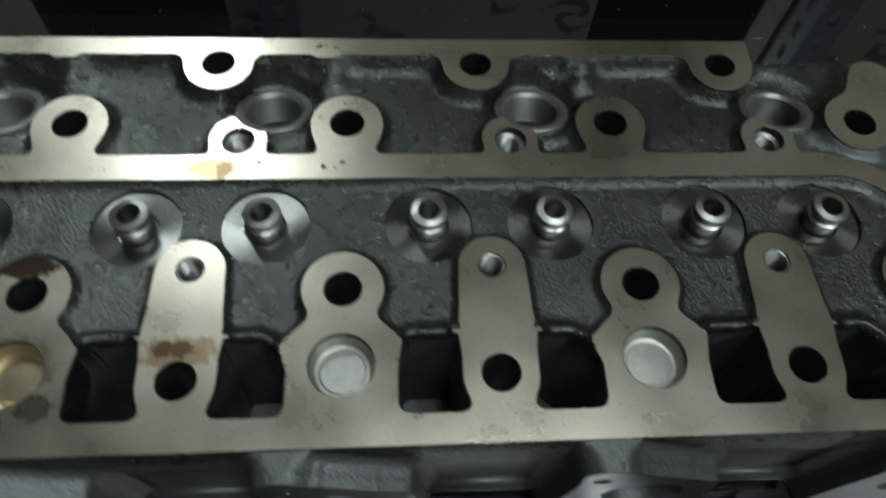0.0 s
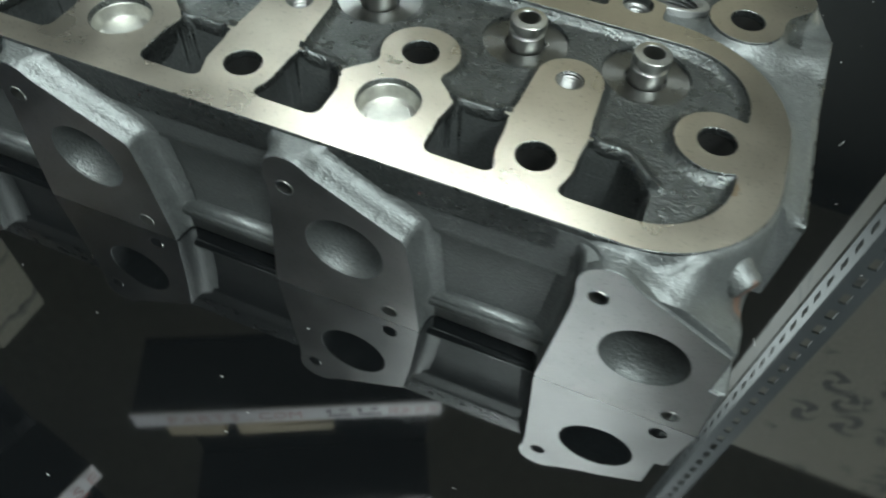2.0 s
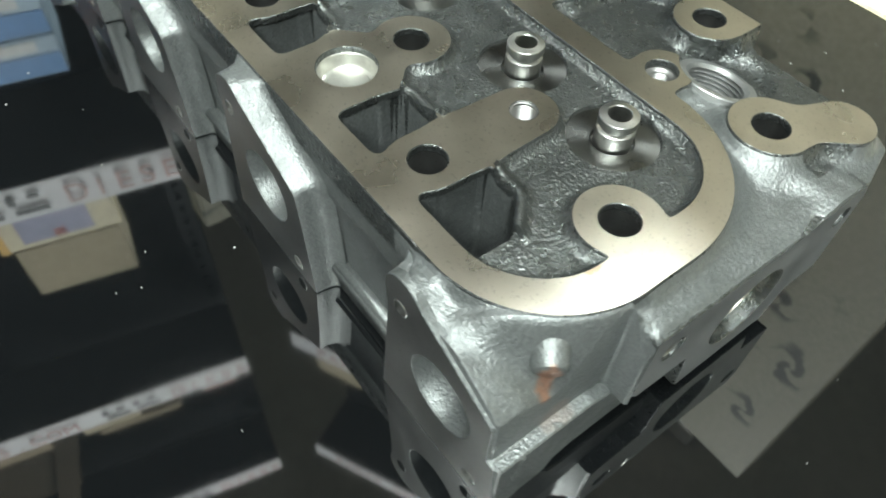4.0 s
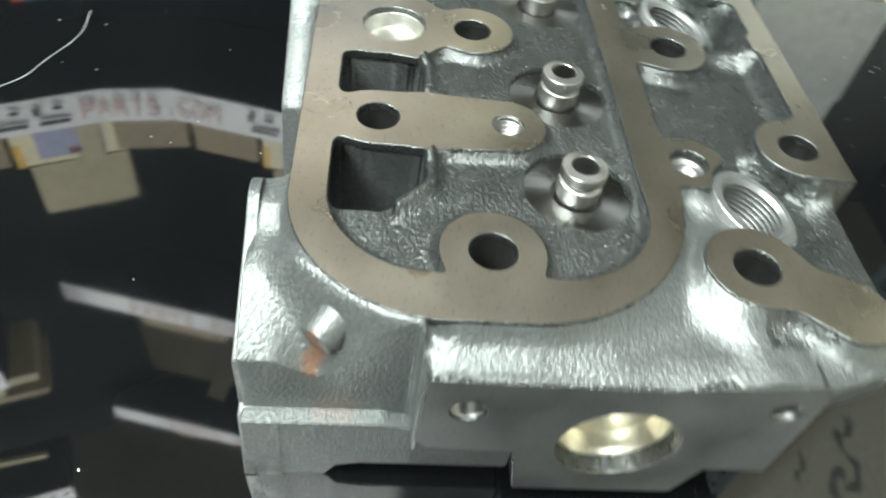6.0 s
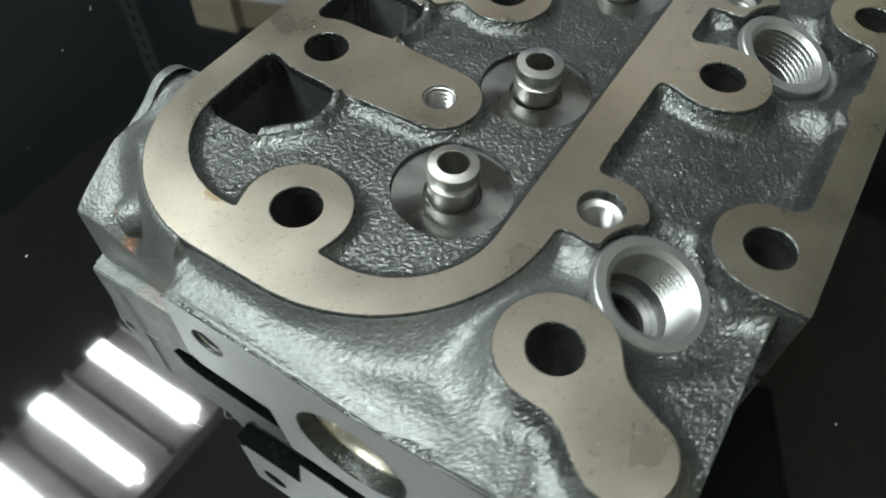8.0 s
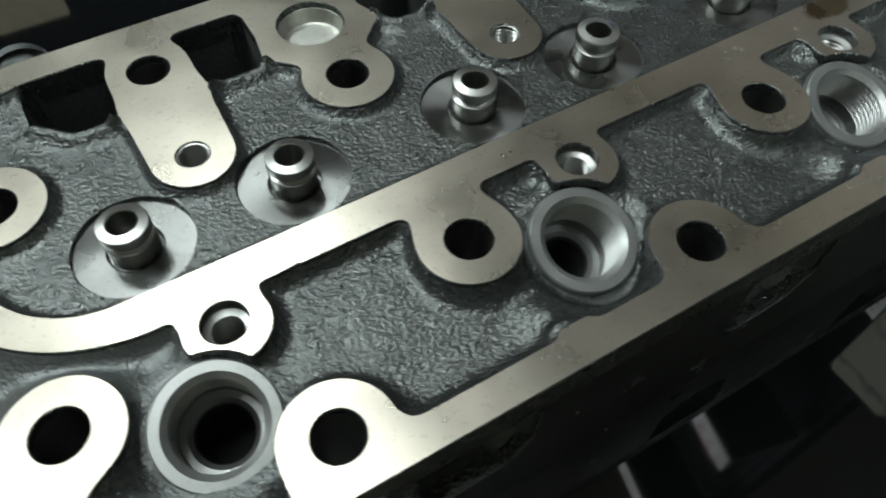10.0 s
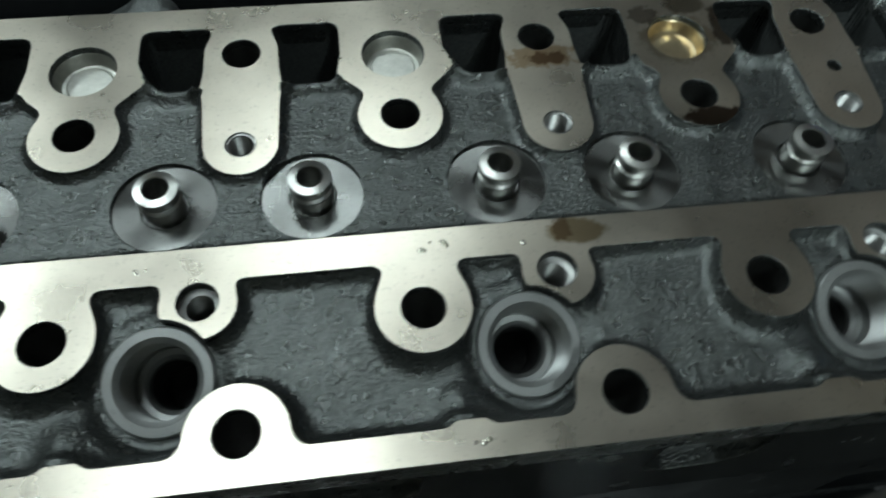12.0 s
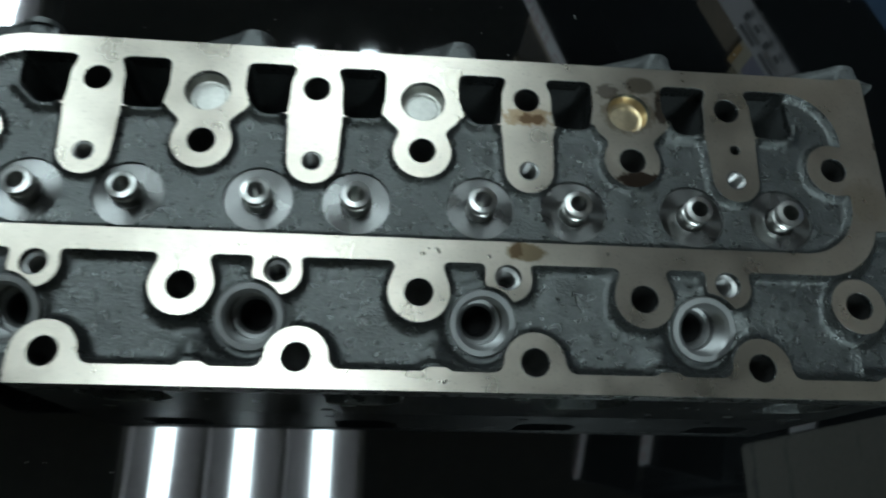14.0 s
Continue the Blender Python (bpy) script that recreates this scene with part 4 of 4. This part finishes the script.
def blue_box(w, h):
    return carton("parts_box", "blue and white printed parts box with a red end", w, 0.12, h, SKY, ((BLUE, 0.14, 0.99, 0.45, 0.96), (RED, 0.0, 0.13, 0.0, 1.0), (WHITE, 0.3, 0.8, 0.1, 0.36)))


def white_box(w, h):
    return carton("parts_box", "grey-white parts box with a red rim", w, 0.12, h, GREYCARD, ((RED, 0.02, 0.98, 0.88, 0.96), (SKY, 0.1, 0.6, 0.3, 0.6)))


def torn_bag():
    """Crumpled clear bag left lying on a carton."""
    bm = bmesh.new()
    bmesh.ops.create_grid(bm, x_segments=9, y_segments=6, size=0.5)
    rng = random.Random(4)
    for v in bm.verts:
        v.co = (v.co.x * 0.13, 0.045 + v.co.y * 0.07, 0.002 + 0.02 * rng.random() * (1 - abs(v.co.y)))
    ob = part("plastic_bag", bm, GREYCARD, None, "", True)
    return tagged(ob, "crumpled grey plastic bag on a cardboard box", "bag")


for shift in (0.0, -0.372):
    for u, w in ((-0.045, 0.112), (0.068, 0.108)):
        on_bent(u + shift, 0.555, brown_box(w))
    on_bent(0.213 + shift, 0.555, printed_box())
    on_bent(0.217 + shift, 0.634, carton("cardboard_box", "plain grey-brown cardboard box on a printed box", 0.145, 0.10, 0.105, CARD2))
    on_bent(0.217 + shift, 0.74, torn_bag())
    on_bent(-0.155 + shift, 0.555, carton("cardboard_box", "pale brown cardboard box with a torn flap", 0.08, 0.10, 0.085, CARD2), -6)
    for z, h in ((0.064, 0.06), (0.125, 0.06), (0.186, 0.06), (0.247, 0.056), (0.304, 0.054)):
        on_bent(0.256 + shift, z, blue_box(0.115, h))
    for u in (0.02, 0.136):
        for z, h in ((0.064, 0.078), (0.143, 0.078), (0.222, 0.066)):
            on_bent(u + shift, z, white_box(0.113, h))
# second shelf: flat cartons, a leaning board and large dark cartons behind
for shift in (0.0, -0.775):
    for u, w, z, h, mat in ((-0.10, 0.2, 1.128, 0.032, CARD2), (-0.09, 0.19, 1.161, 0.03, CARD), (0.15, 0.19, 1.128, 0.026, CARD2), (0.12, 0.11, 1.155, 0.03, CARD2), (0.17, 0.16, 1.186, 0.02, CARD)):
        on_bent(u + shift, z, carton("cardboard_box", "flat pale cardboard box on a shelf", w, 0.14, h, mat))
    on_bent(-0.12 + shift, 1.192, carton("cardboard_box", "large dark brown cardboard box on flat cartons", 0.21, 0.12, 0.24, DARKCARD), 0, 0.05)
    board = part("wooden_board", boxes_bm([(-0.022, 0.022, 0, 0.012, 0, 0.36)]), DARKCARD, None)
    on_bent(0.045 + shift, 1.13, tagged(board, "dark brown board leaning on a shelf", "board"), 0, 0.03)
    board.matrix_basis = board.matrix_basis @ pose(0, 0, 0, 0, -17, 0)
    for u, w, z, h, mat in ((-0.10, 0.16, 1.638, 0.05, CARD2), (0.12, 0.12, 1.638, 0.06, CARD)):
        on_bent(u + shift, z, carton("cardboard_box", "pale cardboard box on a high shelf", w, 0.14, h, mat), 4)
on_bent(0.335, 1.127, white_box(0.07, 0.05))
lath = part("wooden_lath", boxes_bm([(-0.2, 0.2, 0, 0.012, 0, 0.012)]), CARD2, None)
on_bent(-0.80, 1.445, tagged(lath, "pale wooden lath lying slanted on cartons", "lath"))
lath.matrix_basis = lath.matrix_basis @ pose(0, 0.02, 0, 0, -9, 0)

# high shelf beside the curved rack
RACK_C = pose(-0.505, 0.13, 0, 0, 0, 26)
rack("shelf_rack", "high steel shelf on an added black shade panel, stocked with small cartons", RACK_C, 0.57, (1.05, 1.60), 0.15, (False, False), 1.7, 0.052, 1.055)
stocked(RACK_C, 21, 0.57, 1.101)

# low rack on the far side with open cartons
RACK_S = pose(0.85, -1.10, 0, 0, 0, 180)
rack("shelf_rack", "low dark shelf rack with a few cartons", RACK_S, 0.95, (0.02, 0.50), 0.22, (False, False), 0.85)
for x, w, h, mat in ((0.16, 0.10, 0.07, CARD), (0.30, 0.13, 0.09, ORANGE), (0.62, 0.12, 0.08, CREAM), (0.80, 0.14, 0.06, CARD)):
    on_rack(RACK_S, x, 0.545, carton("cardboard_box", "small brown and yellow cardboard box on a low rack", w, 0.1, h, mat))
post_thing = tagged(new("steel_post"), "free-standing pale blue slotted steel angle post", "post")
slotted_post(post_thing, 0.45, 0.415, -0.75, 1.3)
copy_thing(post_thing, pose(-0.555, 0, 0))
counter = slab_object("side_counter", -0.50, 1.6, 0.268, 0.466, -0.045, -0.005, STONE, "pale speckled stone counter beside the table", "counter", "", 0.003)
for cx in (-0.40, 1.5):
    slab_object("counter_leg", cx - 0.03, cx + 0.03, 0.30, 0.44, -0.75, -0.0455, STONE, parent=counter)

def counter_box(x, w, h, z, mat, bands, label):
    ob = carton("parts_box", label, w, 0.14, h, mat, bands)
    ob.matrix_basis = pose(x, 0.31, z)


for x, z, w in ((-0.40, -0.0045, 0.15), (-0.40, 0.116, 0.15), (-0.40, 0.237, 0.14)):
    counter_box(x, w, 0.12, z, GREYCARD, ((SKY, 0.06, 0.5, 0.1, 0.4), (INK, 0.0, 1.0, 0.94, 0.99)), "grey-white carton stacked on the stone counter")


# dust and lint lying on the glass
def dust(count, seed):
    rng = random.Random(seed)
    verts, faces = [], []
    for _ in range(count):
        x, y, a = rng.uniform(-0.40, 0.55), rng.uniform(-0.45, 0.25), rng.uniform(0, 6.28)
        long = rng.random() < 0.12
        l, w = (rng.uniform(0.001, 0.003), 0.00009) if long else (rng.uniform(0.0001, 0.0005), rng.uniform(0.0001, 0.0003))
        if -0.235 < x < 0.236 and -0.086 < y < 0.095:
            continue
        c, s, n = math.cos(a), math.sin(a), len(verts)
        for z in (0.00005, 0.0003):
            for u, v in ((-l, -w), (l, -w), (l, w), (-l, w)):
                k = 1.0 if z < 0.0001 else 0.6
                verts.append((x + k * (u * c - v * s), y + k * (u * s + v * c), z))
        for q in ((4, 5, 6, 7), (0, 1, 5, 4), (1, 2, 6, 5), (2, 3, 7, 6), (3, 0, 4, 7)):
            faces.append(tuple(n + i for i in q))
    ob = from_lists("dust", verts, faces, mat_plain("pale_dust", (0.38, 0.38, 0.36), 0.9), None)
    return tagged(ob, "scattered pale dust and lint on black glass", "dust", "", "stuff")


dust(420, 9)


def lint_thread(points, thick):
    """A fine curled thread lying on the glass."""
    data = bpy.data.curves.new("lint", "CURVE")
    data.dimensions, data.bevel_depth, data.bevel_resolution, data.resolution_u = "3D", thick, 1, 6
    line = data.splines.new("BEZIER")
    line.bezier_points.add(len(points) - 1)
    for p, (x, y) in zip(line.bezier_points, points):
        p.co = (x, y, thick)
        p.handle_left_type = p.handle_right_type = "AUTO"
    curve = new("lint", data)
    bpy.context.view_layer.update()
    me = bpy.data.meshes.new_from_object(curve.evaluated_get(bpy.context.evaluated_depsgraph_get()))
    bpy.data.objects.remove(curve)
    me.materials.clear()
    me.materials.append(LINT)
    return tagged(new("lint_thread", me), "thin pale curled thread on black glass", "thread")


LINT = mat_plain("pale_thread", (0.5, 0.5, 0.48), 0.8)
lint_thread([(0.074, -0.26), (0.075, -0.246), (0.069, -0.236), (0.068, -0.222), (0.054, -0.202), (0.039, -0.196), (0.017, -0.188), (-0.003, -0.189)], 0.0001)
